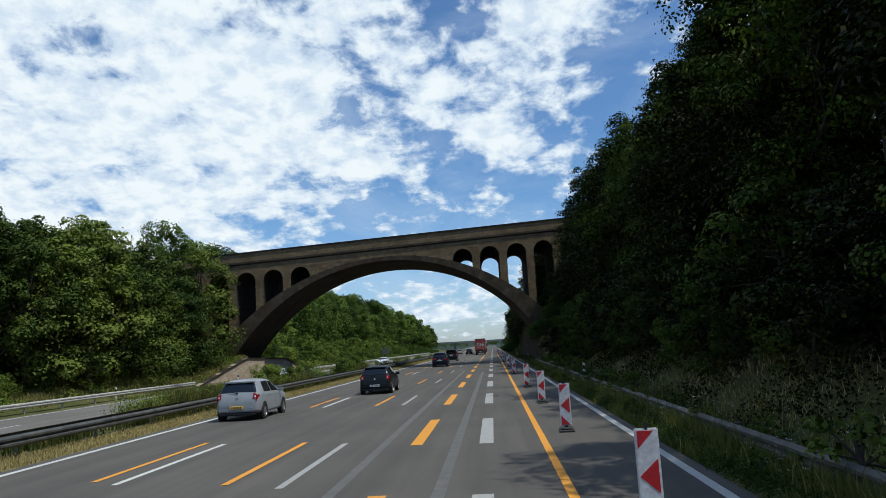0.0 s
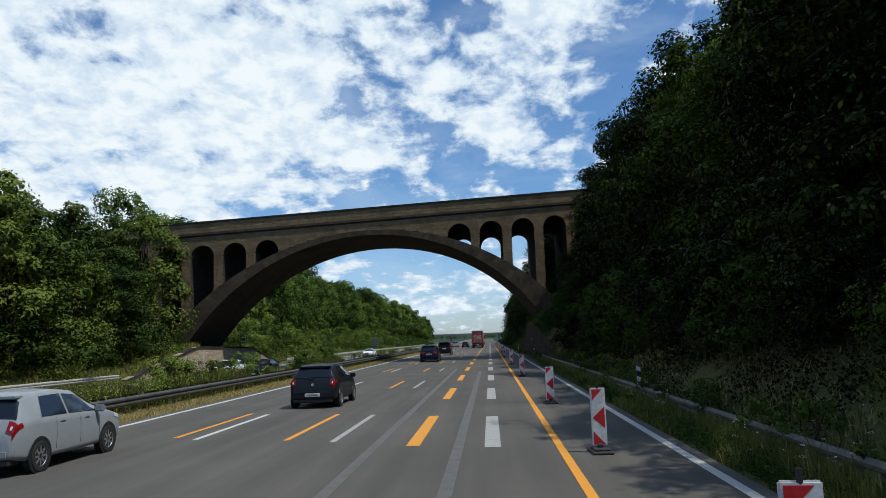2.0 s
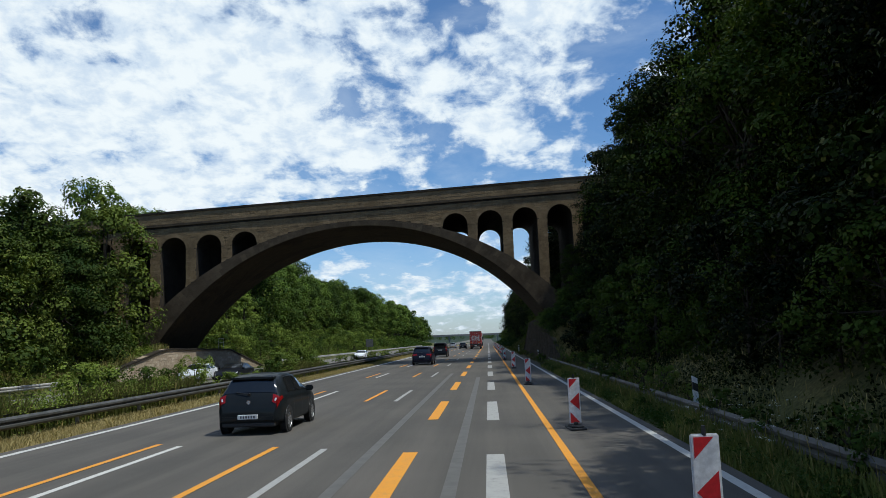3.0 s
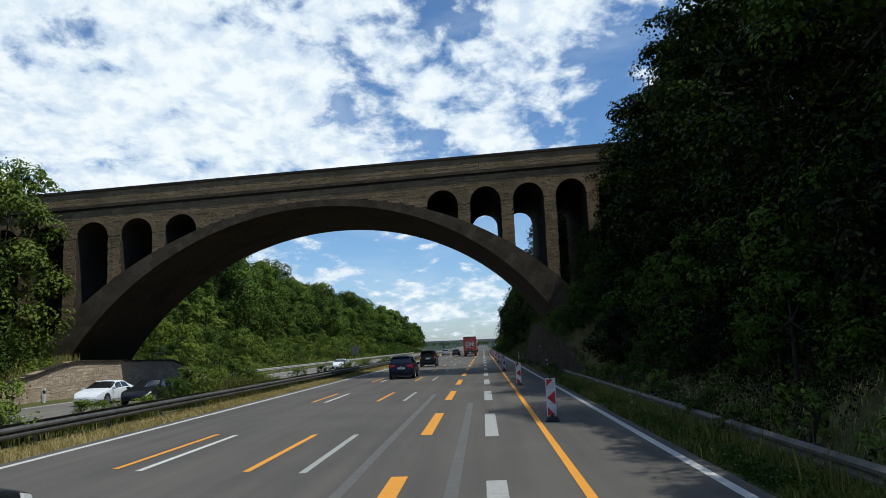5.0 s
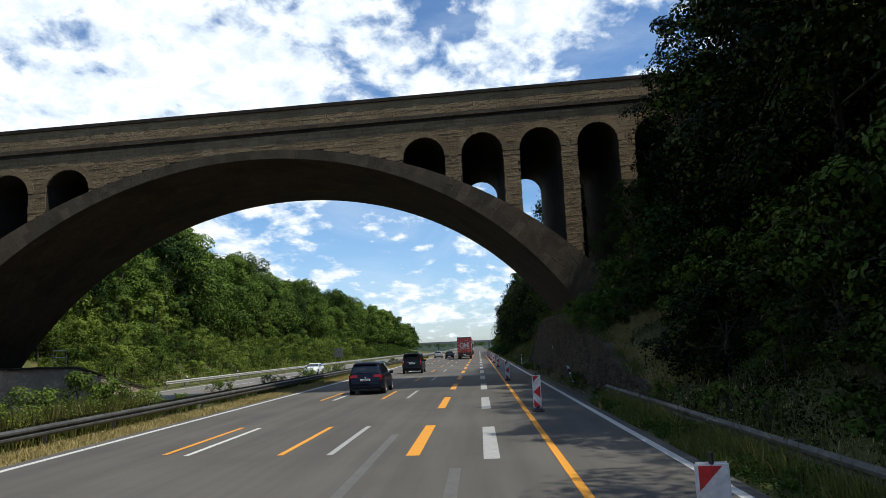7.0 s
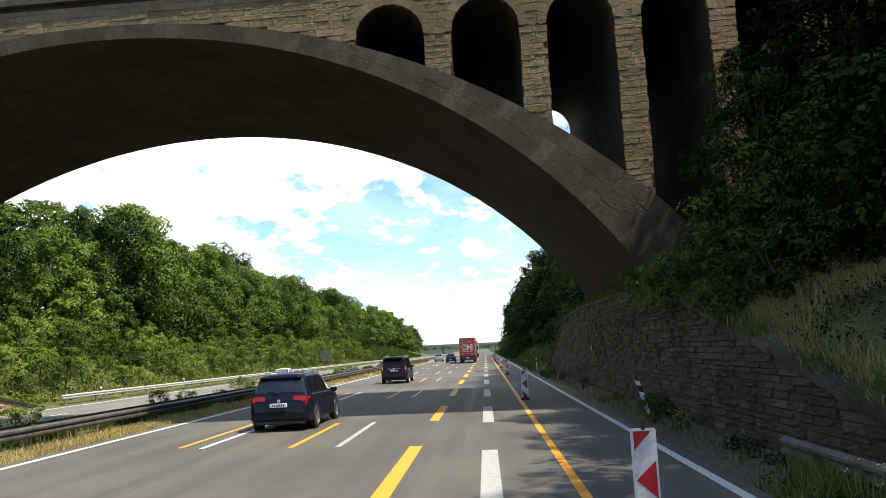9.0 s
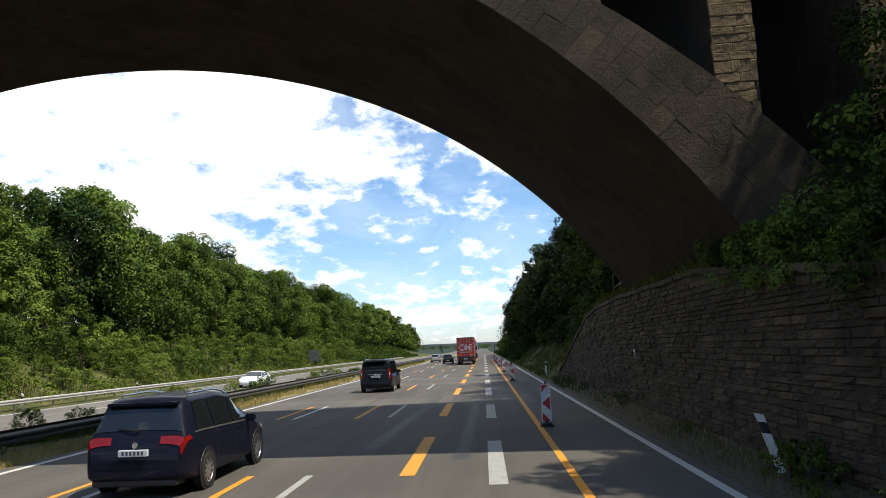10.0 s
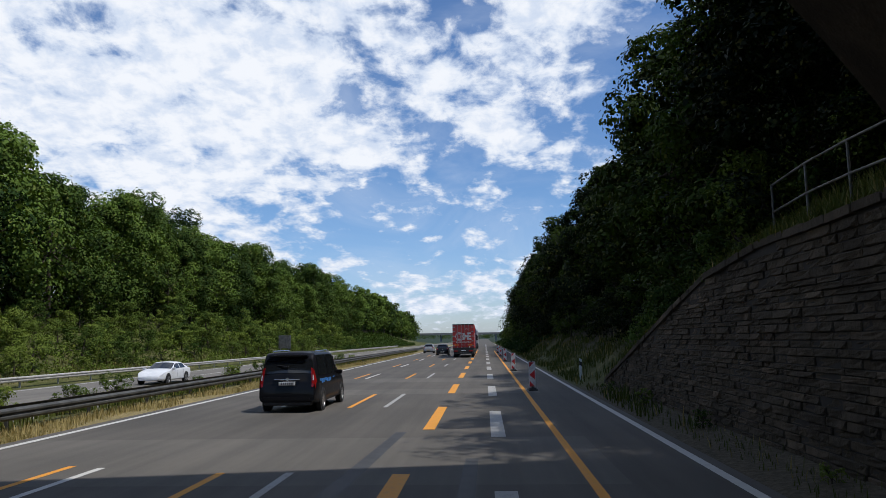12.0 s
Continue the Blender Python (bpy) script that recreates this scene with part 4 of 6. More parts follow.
def build_car(name, label, category, shape, mat, at, wheel_r, axles, windows, rear_pane, front_pane, lamps, plate_z, plate=M_PLATE, spokes=10, rails=False, group="cars on the motorway", rear_lamp=((0.035, 5.0), (0.135, 5.0), (0.15, 7.15), (0.05, 7.0)), reversing=True):
    car = thing(name, label, category, group, at=at)
    skin = part("body", shape.body(), mat, car, smooth=True)
    skin.data.set_sharp_from_angle(angle=radians(58))
    L, W = shape.length, shape.width
    for s in (1, -1):
        for corners in windows:
            part("side_window", shape.patch(corners, s), M_GLASS_DARK, car, "dark tinted side window")
        part("tail_lamp", shape.patch(lamps, s, 0.014), M_TAIL, car, "red tail lamp")
        lamp_back = part("tail_lamp", shape.patch(rear_lamp, s, 0.016, 6), M_TAIL, car, "red tail lamp")
        (ya, ka), (yb, _), (_, kc), _ = rear_lamp
        ym, km = (ya + yb) / 2, (ka + kc) / 2
        if reversing:
            part("reversing_lamp", shape.patch([(ym - 0.014, km + 0.1), (ym + 0.014, km + 0.1), (ym + 0.014, km + 0.5), (ym - 0.014, km + 0.5)], s, 0.021, 3), M_LENS, lamp_back, "clear reversing lamp")
        part("headlamp", shape.patch([(L - 0.55, 4.1), (L - 0.12, 4.1), (L - 0.12, 4.75), (L - 0.55, 4.85)], s, 0.012), M_LENS, car, "clear headlamp")
        bm = bmesh.new()
        box(bm, s * (W / 2 * 0.93), s * (W / 2 + 0.17), L * 0.655, L * 0.655 + 0.10, lerp(L * 0.65, shape.belt) - 0.02, lerp(L * 0.65, shape.belt) + 0.13, 0.03, 2)
        part("mirror", bm, mat, car, "door mirror")
        for y in axles:
            bm = bmesh.new()
            lathe(bm, [(0, wheel_r * 1.20), (0.012, wheel_r * 1.18), (0.012, 0.02)], 26)
            a = part("wheel_arch", bm, M_BLACK, car, "black wheel arch")
            a.matrix_basis = pose(s * (W / 2 * lerp(y, shape.plan) - 0.006), y, wheel_r + 0.015, 0, 0, 0 if s > 0 else 180)
        for y0, k in ((L * 0.33, 4.2), (L * 0.55, 4.2)):
            part("door_handle", shape.patch([(y0, k), (y0 + 0.18, k), (y0 + 0.18, k + 0.3), (y0, k + 0.3)], s, 0.03, 2), mat, car)
        for y0 in (L * 0.30, L * 0.51, L * 0.69):
            part("door_seam", shape.patch([(y0, 2.2), (y0 + 0.015, 2.2), (y0 + 0.015, 5.0), (y0, 5.0)], s, 0.003, 3), M_BLACK, car)
        if rails:
            bm = bmesh.new()
            y0, y1 = L * 0.16, L * 0.58
            pts = [shape.point(y, 7.0) for y in np.linspace(y0, y1, 7)]
            for p, q in zip(pts, pts[1:]):
                tube(bm, (s * p.x, p.y, p.z + 0.05), (s * q.x, q.y, q.z + 0.05), 0.02, n=6)
            for p in (pts[0], pts[-1]):
                tube(bm, (s * p.x, p.y, p.z - 0.02), (s * p.x, p.y, p.z + 0.05), 0.02, n=6)
            part("roof_rail", bm, M_CHROME, car, "bright roof rail")
    part("rear_window", join_mirror(shape, rear_pane), M_GLASS_DARK, car, "dark rear window")
    part("windscreen", join_mirror(shape, front_pane), M_GLASS_DARK, car, "windscreen")
    wm = wheel_meshes(wheel_r, 0.21, spokes)
    for y in axles:
        for s in (1, -1):
            add_wheel(car, wm, s * (W / 2 * lerp(y, shape.plan) - 0.085), y, wheel_r)
    bm = bmesh.new()
    box(bm, -W * 0.445, W * 0.445, -0.03, 0.40, shape.sill + 0.03, shape.sill + 0.35, 0.11, 5)
    part("rear_bumper", bm, mat, car, smooth=True)
    # roof edge lip, wiper and badge
    peak = max(p[1] for p in shape.top)
    yr = [p[0] for p in shape.top if p[1] > 0.93 * peak][0]
    zr = lerp(yr, shape.top)
    if yr < 0.8:
        bm = bmesh.new()
        box(bm, -W * 0.33, W * 0.33, yr - 0.10, yr + 0.16, zr - 0.045, zr + 0.012, 0.018, 2)
        part("roof_lip", bm, mat, car, smooth=True)
        bm = bmesh.new()
        zb = lerp(0.15, shape.top)
        tube(bm, (-0.02, 0.10, zb + 0.02), (-0.36, 0.15, zb + 0.07), 0.011, n=6)
        tube(bm, (0.0, 0.09, zb + 0.01), (0.0, 0.13, zb + 0.02), 0.03, n=8)
        part("wiper", bm, M_BLACK, car, "rear wiper")
        bm = bmesh.new()
        zc = lerp(0.06, shape.top) - 0.05
        lathe(bm, [(0.0, 0.055), (0.012, 0.05)], 16)
        b = part("badge", bm, M_CHROME, car, "small bright badge")
        b.matrix_basis = pose(0.0, 0.038, zc, 0, 0, -90)
    bm = bmesh.new()
    box(bm, -W * 0.40, W * 0.40, 0.035, 0.4, shape.sill - 0.03, shape.sill + 0.10, 0.03)
    part("bumper_insert", bm, M_TRIM, car, "dark plastic bumper insert")
    bm = bmesh.new()
    py = -0.04 if plate_z < shape.sill + 0.34 else min(y for y in np.linspace(0, 0.5, 51) if lerp(y, shape.belt) + 0.03 >= plate_z) - 0.06
    box(bm, -0.26, 0.26, py - 0.012, py + 0.05, plate_z - 0.056, plate_z + 0.056, 0.008)
    pl = part("number_plate", bm, plate, car, "number plate with unreadable print")
    bm = bmesh.new()
    for k in range(6):
        box(bm, -0.19 + k * 0.068, -0.15 + k * 0.068, py - 0.015, py - 0.011, plate_z - 0.032, plate_z + 0.032)
    part("print", bm, M_BAR, pl)
    return car


HATCH = CarShape(4.06, 1.73,
                 [(0.0, 0.62), (0.03, 0.78), (0.10, 0.95), (0.5, 1.0), (2.9, 0.95), (3.2, 0.92), (3.8, 0.78), (4.0, 0.62), (4.06, 0.55)],
                 [(0.0, 0.64), (0.03, 0.80), (0.10, 0.98), (0.16, 1.02), (0.42, 1.44), (0.75, 1.51), (1.6, 1.52), (2.2, 1.46), (2.95, 1.02), (3.2, 0.98), (3.8, 0.82), (4.0, 0.65), (4.06, 0.57)],
                 [(0.0, 0.80), (0.03, 0.86), (0.10, 0.92), (0.22, 0.96), (0.55, 1.0), (3.2, 1.0), (3.8, 0.93), (4.06, 0.72)], 0.24)
MPV = CarShape(4.85, 1.90,
               [(0.0, 0.62), (0.03, 0.85), (0.10, 1.02), (0.5, 1.06), (3.4, 1.0), (3.9, 0.95), (4.5, 0.80), (4.75, 0.62), (4.85, 0.52)],
               [(0.0, 0.64), (0.03, 0.88), (0.10, 1.05), (0.14, 1.10), (0.34, 1.60), (0.6, 1.70), (2.0, 1.72), (2.7, 1.64), (3.7, 1.06), (3.9, 1.0), (4.5, 0.85), (4.75, 0.66), (4.85, 0.54)],
               [(0.0, 0.82), (0.03, 0.88), (0.10, 0.93), (0.22, 0.97), (0.55, 1.0), (3.9, 1.0), (4.5, 0.93), (4.85, 0.70)], 0.20)
VAN = CarShape(5.0, 1.90,
               [(0.0, 0.55), (0.02, 0.85), (0.06, 1.06), (0.4, 1.12), (3.7, 1.08), (4.2, 1.02), (4.75, 0.86), (4.92, 0.7), (5.0, 0.55)],
               [(0.0, 0.57), (0.02, 0.88), (0.06, 1.10), (0.10, 1.16), (0.22, 1.80), (0.4, 1.90), (2.6, 1.90), (3.1, 1.84), (4.0, 1.14), (4.2, 1.07), (4.75, 0.9), (4.92, 0.74), (5.0, 0.57)],
               [(0.0, 0.93), (0.1, 0.97), (0.4, 1.0), (4.2, 1.0), (4.75, 0.93), (5.0, 0.74)], 0.11, 0.26)
SALOON = CarShape(4.65, 1.85,
                  [(0.0, 0.62), (0.04, 0.80), (0.12, 0.92), (0.9, 0.96), (3.4, 0.90), (4.2, 0.76), (4.5, 0.6), (4.65, 0.5)],
                  [(0.0, 0.64), (0.04, 0.83), (0.12, 0.96), (0.45, 1.0), (1.2, 1.36), (1.7, 1.40), (2.3, 1.38), (3.25, 0.95), (3.5, 0.92), (4.2, 0.80), (4.5, 0.63), (4.65, 0.52)],
                  [(0.0, 0.88), (0.12, 0.95), (0.6, 1.0), (3.8, 1.0), (4.3, 0.92), (4.65, 0.70)], 0.20)

SW_HATCH = [[(0.78, 5.12), (1.62, 5.12), (1.62, 5.95), (0.95, 5.95)], [(1.70, 5.12), (2.72, 5.12), (2.35, 5.92), (1.70, 5.95)]]
SW_MPV = [[(0.55, 5.12), (1.30, 5.12), (1.30, 5.95), (0.68, 5.95)], [(1.38, 5.12), (2.35, 5.12), (2.35, 5.95), (1.38, 5.95)], [(2.43, 5.12), (3.45, 5.12), (2.95, 5.92), (2.43, 5.95)]]
SW_VAN = [[(0.45, 5.10), (1.75, 5.10), (1.75, 5.95), (0.50, 5.95)], [(1.83, 5.10), (2.85, 5.10), (2.85, 5.95), (1.83, 5.95)], [(2.93, 5.10), (3.75, 5.10), (3.30, 5.92), (2.93, 5.95)]]
SW_SALOON = [[(1.0, 5.12), (1.85, 5.12), (1.85, 5.93), (1.25, 5.93)], [(1.93, 5.12), (3.0, 5.12), (2.55, 5.92), (1.93, 5.95)]]

dark_hatch = build_car("hatchback_car", "dark grey five-door hatchback car on the asphalt", "car", HATCH, paint("dark_grey_car_paint", (0.012, 0.015, 0.017)),
                       pose(-6.22, 37.0, 0), 0.305, (0.72, 3.22), SW_HATCH, [(0.175, 6.3), (0.41, 6.3), (0.41, 9.0), (0.175, 9.0)], [(2.28, 6.3), (2.88, 6.3), (2.88, 9.0), (2.28, 9.0)],
                       [(0.035, 3.9), (0.30, 4.2), (0.26, 5.0), (0.05, 5.0)], 0.47)
silver_hatch = build_car("hatchback_car", "silver three-door hatchback car in the outermost lane", "car", HATCH, paint("silver_car_paint", (0.27, 0.285, 0.30), 0.5),
                         pose(-9.45, 24.5, 0), 0.30, (0.70, 3.18), SW_HATCH, [(0.175, 6.3), (0.41, 6.3), (0.41, 9.0), (0.175, 9.0)], [(2.28, 6.3), (2.88, 6.3), (2.88, 9.0), (2.28, 9.0)],
                         [(0.035, 4.0), (0.24, 4.2), (0.22, 5.0), (0.05, 5.0)], 0.50, M_PLATE_Y, 8)
mpv = build_car("people_carrier", "dark blue people carrier with bright roof rails", "car", MPV, paint("dark_blue_car_paint", (0.007, 0.008, 0.018)),
                pose(-6.25, 86.6, 0), 0.335, (0.95, 3.87), SW_MPV, [(0.15, 6.2), (0.32, 6.2), (0.32, 9.0), (0.15, 9.0)], [(2.78, 6.3), (3.62, 6.3), (3.62, 9.0), (2.78, 9.0)],
                [(0.03, 4.0), (0.30, 4.3), (0.22, 5.0), (0.04, 5.0)], 0.78, M_PLATE, 10, True, rear_lamp=((0.045, 5.0), (0.115, 5.0), (0.105, 7.75), (0.060, 7.75)), reversing=False)
van = build_car("minibus_van", "black passenger van with blue lettering on its flank", "van", VAN, paint("black_van_paint", (0.008, 0.008, 0.010)),
                pose(-6.55, 117.0, 0), 0.335, (0.95, 4.1), SW_VAN, [(0.105, 6.2), (0.215, 6.2), (0.215, 9.0), (0.105, 9.0)], [(3.15, 6.3), (3.92, 6.3), (3.92, 9.0), (3.15, 9.0)],
                [(0.03, 3.8), (0.16, 3.9), (0.16, 5.4), (0.06, 5.4)], 0.92, M_PLATE, 10, True, rear_lamp=((0.022, 4.9), (0.150, 4.9), (0.150, 6.75), (0.022, 6.6)))
for side in (1, -1):
    part("window_trim", MPV.patch([(0.42, 4.97), (3.60, 4.97), (3.60, 5.10), (0.42, 5.10)], side, 0.014, 12), M_CHROME, mpv, "bright strip under the side windows")
M_BLUE_PRINT = plain("blue_lettering", (0.05, 0.22, 0.60), 0.5)
for y0, y1, k0, k1 in ((0.55, 0.72, 3.75, 4.25), (0.76, 0.95, 3.55, 4.1), (0.99, 1.2, 3.6, 4.2), (1.30, 1.5, 3.7, 4.3), (1.54, 1.76, 3.6, 4.05), (1.80, 2.0, 3.6, 4.1), (2.05, 2.2, 3.65, 4.2), (2.5, 2.85, 4.0, 4.35)):
    part("lettering", VAN.patch([(y0, k0), (y1, k0), (y1, k1), (y0, k1)], 1, 0.006, 2), M_BLUE_PRINT, van, "blue unreadable lettering")
bm = bmesh.new()
box(bm, -0.42, 0.42, 0.0, 0.05, 1.03, 1.06, 0.006)
part("trim_strip", bm, M_CHROME, van, "bright trim strip")
far_car = copy_thing(dark_hatch, pose(-6.2, 196.0, 0))
tagged(far_car, "dark hatchback car far ahead on the motorway")
far_white = copy_thing(silver_hatch, pose(-9.5, 214.0, 0))
tagged(far_white, "pale hatchback car far ahead on the motorway")

white_saloon = build_car("saloon_car", "white saloon car on the oncoming carriageway", "car", SALOON, paint("white_car_paint", (0.72, 0.73, 0.74), 0.5),
                         pose(-23.6, 79.3, OPPO_Z, 0, 0, 180), 0.32, (0.95, 3.75), SW_SALOON, [(0.52, 6.3), (1.15, 6.3), (1.15, 9.0), (0.52, 9.0)], [(2.4, 6.3), (3.2, 6.3), (3.2, 9.0), (2.4, 9.0)],
                         [(0.035, 4.0), (0.24, 4.2), (0.22, 5.0), (0.05, 5.0)], 0.70)
build_car("saloon_car", "black saloon car on the oncoming carriageway", "car", SALOON, paint("black_car_paint", (0.010, 0.011, 0.014)),
                         pose(-20.2, 78.2, OPPO_Z, 0, 0, 180), 0.32, (0.95, 3.75), SW_SALOON, [(0.52, 6.3), (1.15, 6.3), (1.15, 9.0), (0.52, 9.0)], [(2.4, 6.3), (3.2, 6.3), (3.2, 9.0), (2.4, 9.0)],
                         [(0.035, 4.0), (0.24, 4.2), (0.22, 5.0), (0.05, 5.0)], 0.70)
tagged(copy_thing(white_saloon, pose(-21.5, 144.0, OPPO_Z, 0, 0, 180)), "pale saloon car on the oncoming carriageway beyond the bridge")

# lorries
M_RED = plain("red_trailer_paint", (0.33, 0.012, 0.012), 0.35, 0.0, 0.12, 1.5, **{"Coat Weight": 0.4})
M_RED_SIDE = plain("red_curtain_side", (0.42, 0.016, 0.014), 0.45, 0.0, 0.12, 1.5)
M_LOGO = plain("pale_grey_lettering", (0.55, 0.56, 0.56), 0.5)
M_LOGO_WHITE = plain("white_lettering", (0.75, 0.75, 0.74), 0.5)
M_ORANGE = plain("orange_marker_plate", (0.70, 0.13, 0.01), 0.5)
M_CHASSIS = plain("dark_chassis", (0.03, 0.03, 0.032), 0.7, 0.3)
M_BLUE = plain("blue_tarpaulin", (0.03, 0.05, 0.12), 0.5)
M_YELLOW = plain("yellow_tarpaulin", (0.60, 0.33, 0.02), 0.5)
M_GREYTARP = plain("grey_tarpaulin", (0.45, 0.46, 0.46), 0.55)


def ring(bm, cx, cz, rx, rz, t, y, n=36):
    """A flat oval band in the xz plane."""
    a = [bm.verts.new((cx + rx * math.cos(k * math.tau / n), y, cz + rz * math.sin(k * math.tau / n))) for k in range(n)]
    b = [bm.verts.new((cx + (rx - t) * math.cos(k * math.tau / n), y, cz + (rz - t) * math.sin(k * math.tau / n))) for k in range(n)]
    for k in range(n):
        bm.faces.new((a[k], a[(k + 1) % n], b[(k + 1) % n], b[k]))


def build_lorry(label, at, mat_rear, mat_side, cab_mat, detailed, stripe=None):
    lorry = thing("articulated_lorry", label, "lorry", "lorries on the motorway", at=at)
    W, H, Z0, L = 1.275, 4.0, 1.15, 13.6
    bm = bmesh.new()
    box(bm, -W, W, 0.04, L, Z0, H, 0.03, 2)
    part("trailer_box", bm, mat_side, lorry, "box trailer body")
    for s in (-1, 1):
        bm = bmesh.new()
        box(bm, min(0.012 * s, (W - 0.03) * s), max(0.012 * s, (W - 0.03) * s), -0.01, 0.05, Z0 + 0.06, H - 0.10, 0.01)
        door = part("rear_door", bm, mat_rear, lorry, "rear door leaf")
        if detailed:
            for x in (0.20, 0.68):
                bm = bmesh.new()
                tube(bm, (s * x, -0.035, Z0 + 0.02), (s * x, -0.035, H - 0.08), 0.018, n=8)
                for z in (Z0 + 0.1, 1.9, 2.75, H - 0.2):
                    box(bm, s * x - 0.035, s * x + 0.035, -0.05, -0.005, z - 0.05, z + 0.05)
                box(bm, min(s * x, s * (x - 0.22)), max(s * x, s * (x - 0.22)), -0.055, -0.03, 1.50, 1.54)
                part("locking_bar", bm, M_STEEL, door, "steel locking bar")
            for z in (1.42, 1.98, 2.56, 3.12, 3.62):
                bm = bmesh.new()
                box(bm, min(s * 1.0, s * 1.27), max(s * 1.0, s * 1.27), -0.035, -0.008, z - 0.05, z + 0.05, 0.008)
                part("hinge", bm, M_STEEL, door, "steel hinge")
            bm = bmesh.new()
            box(bm, min(s * 0.53, s * 1.07), max(s * 0.53, s * 1.07), -0.02, -0.009, 1.42, 1.60)
            part("marker_plate", bm, M_ORANGE, door, "orange reflective marker plate")
            bm = bmesh.new()
            box(bm, s * 0.9 - 0.22, s * 0.9 + 0.22, -0.05, 0.05, 0.72, 0.86, 0.01)
            part("tail_lamp", bm, M_TAIL, lorry, "red tail lamp cluster")
    for z0, z1 in ((H - 0.11, H - 0.0), (Z0 - 0.12, Z0 + 0.06)):
        bm = bmesh.new()
        box(bm, -W, W, -0.03, 0.06, z0, z1, 0.01)
        part("rear_frame", bm, M_CHASSIS if z0 > 3 else M_CHASSIS, lorry, "dark rear frame")
    if detailed:
        bm = bmesh.new()
        ring(bm, -0.50, 2.52, 0.44, 0.44, 0.06, -0.016)
        ring(bm, -0.50, 2.52, 0.17, 0.44, 0.05, -0.016)
        ring(bm, -0.50, 2.90, 0.30, 0.12, 0.04, -0.016)
        ring(bm, -0.50, 2.14, 0.30, 0.12, 0.04, -0.016)
        part("globe_mark", bm, M_LOGO, lorry, "pale globe emblem on the rear doors")
        bm = bmesh.new()
        for pts in ([(-0.10, 2.93), (0.18, 2.93), (0.30, 2.65), (0.55, 2.65), (0.48, 2.98), (0.95, 2.98), (0.92, 2.80), (0.70, 2.80), (0.70, 2.62), (0.90, 2.62), (0.90, 2.45), (0.70, 2.45), (0.70, 2.30), (0.95, 2.30), (0.98, 2.12), (0.42, 2.12), (0.48, 2.42), (0.28, 2.42), (0.15, 2.12), (-0.15, 2.12), (0.05, 2.5)],):
            f = bm.faces.new([bm.verts.new((x, -0.0165, z)) for x, z in pts])
        bm.normal_update()
        bmesh.ops.triangulate(bm, faces=bm.faces[:])
        part("emblem", bm, M_LOGO, lorry, "pale block emblem on the rear doors")
        bm = bmesh.new()
        for k in range(12):
            box(bm, -0.88 + k * 0.155, -0.76 + k * 0.155, -0.018, -0.0125, 1.80, 1.90 + 0.03 * (k % 3 == 0))
        part("lettering", bm, M_LOGO, lorry, "row of pale lettering")
        for text, x, z, size in (("6324", 0.42, 3.38, 0.19), ("60", 0.725, 1.235, 0.09)):
            cu = bpy.data.curves.new("number", "FONT")
            cu.body, cu.size, cu.align_x = text, size, "CENTER"
            cu.materials.append(M_LOGO if text == "6324" else M_BAR)
            ob = new("number", cu)
            ob.parent = lorry
            ob.matrix_basis = pose(x, -0.024, z - 0.03, 90, 0, 0)
            tagged(ob, "painted number")
        bm = bmesh.new()
        lathe(bm, [(0.0, 0.10), (0.006, 0.10)], 24)
        d = part("speed_disc", bm, M_LOGO_WHITE, lorry, "round white speed disc")
        d.matrix_basis = pose(0.725, -0.010, 1.245, 0, 0, -90)
        # flank lettering
        bm = bmesh.new()
        x = W + 0.004
        for y0, y1, z0, z1 in [(4.9, 5.4, 1.95, 2.95), (5.6, 5.8, 1.95, 2.95), (5.8, 6.2, 2.35, 2.55), (6.2, 6.8, 1.95, 2.95)] + [(7.1 + 0.62 * k, 7.55 + 0.62 * k, 2.35, 2.95) for k in range(8)] + [(7.2 + 0.4 * k, 7.5 + 0.4 * k, 2.0, 2.15) for k in range(12)]:
            bm.faces.new([bm.verts.new(p) for p in ((x, y0, z0), (x, y1, z0), (x, y1, z1), (x, y0, z1))])
        bm.faces.new([bm.verts.new(p) for p in ((x, 0.6, Z0 + 0.05), (x, 1.2, Z0 + 0.05), (x, 5.0, 1.9), (x, 4.6, 1.9))])
        part("flank_lettering", bm, M_LOGO_WHITE, lorry, "white lettering blocks on the flank")
    if stripe:
        bm = bmesh.new()
        box(bm, -0.75, 0.75, -0.02, -0.012, 2.3, 3.3)
        part("panel", bm, stripe, lorry, "coloured panel on the rear")
    bm = bmesh.new()
    for s in (-1, 1):
        box(bm, s * 0.5 - 0.06, s * 0.5 + 0.06, 0.1, L, 0.85, Z0)
    box(bm, -1.15, 1.15, -0.02, 0.08, 0.45, 0.62, 0.02)
    box(bm, -1.2, 1.2, -0.03, 0.06, 0.70, 1.03, 0.02)
    part("chassis", bm, M_CHASSIS, lorry, "dark underframe and bumper")
    bm = bmesh.new()
    box(bm, -0.26, 0.26, -0.045, -0.03, 0.80, 0.92)
    part("number_plate", bm, M_PLATE, lorry)
    wm = wheel_meshes(0.5, 0.36, 6)
    for y in (2.6, 3.9, 5.2, 12.2, 15.6):
        for s in (1, -1):
            add_wheel(lorry, wm, s * 1.07, y, 0.5)
    bm = bmesh.new()
    box(bm, -1.24, 1.24, 14.3, 16.5, 0.75, 3.75, 0.12, 3)
    part("cab", bm, cab_mat, lorry, "tall tractor cab")
    bm = bmesh.new()
    box(bm, -1.12, 1.12, 16.495, 16.52, 2.0, 2.9, 0.02)
    part("windscreen", bm, M_GLASS_DARK, lorry)
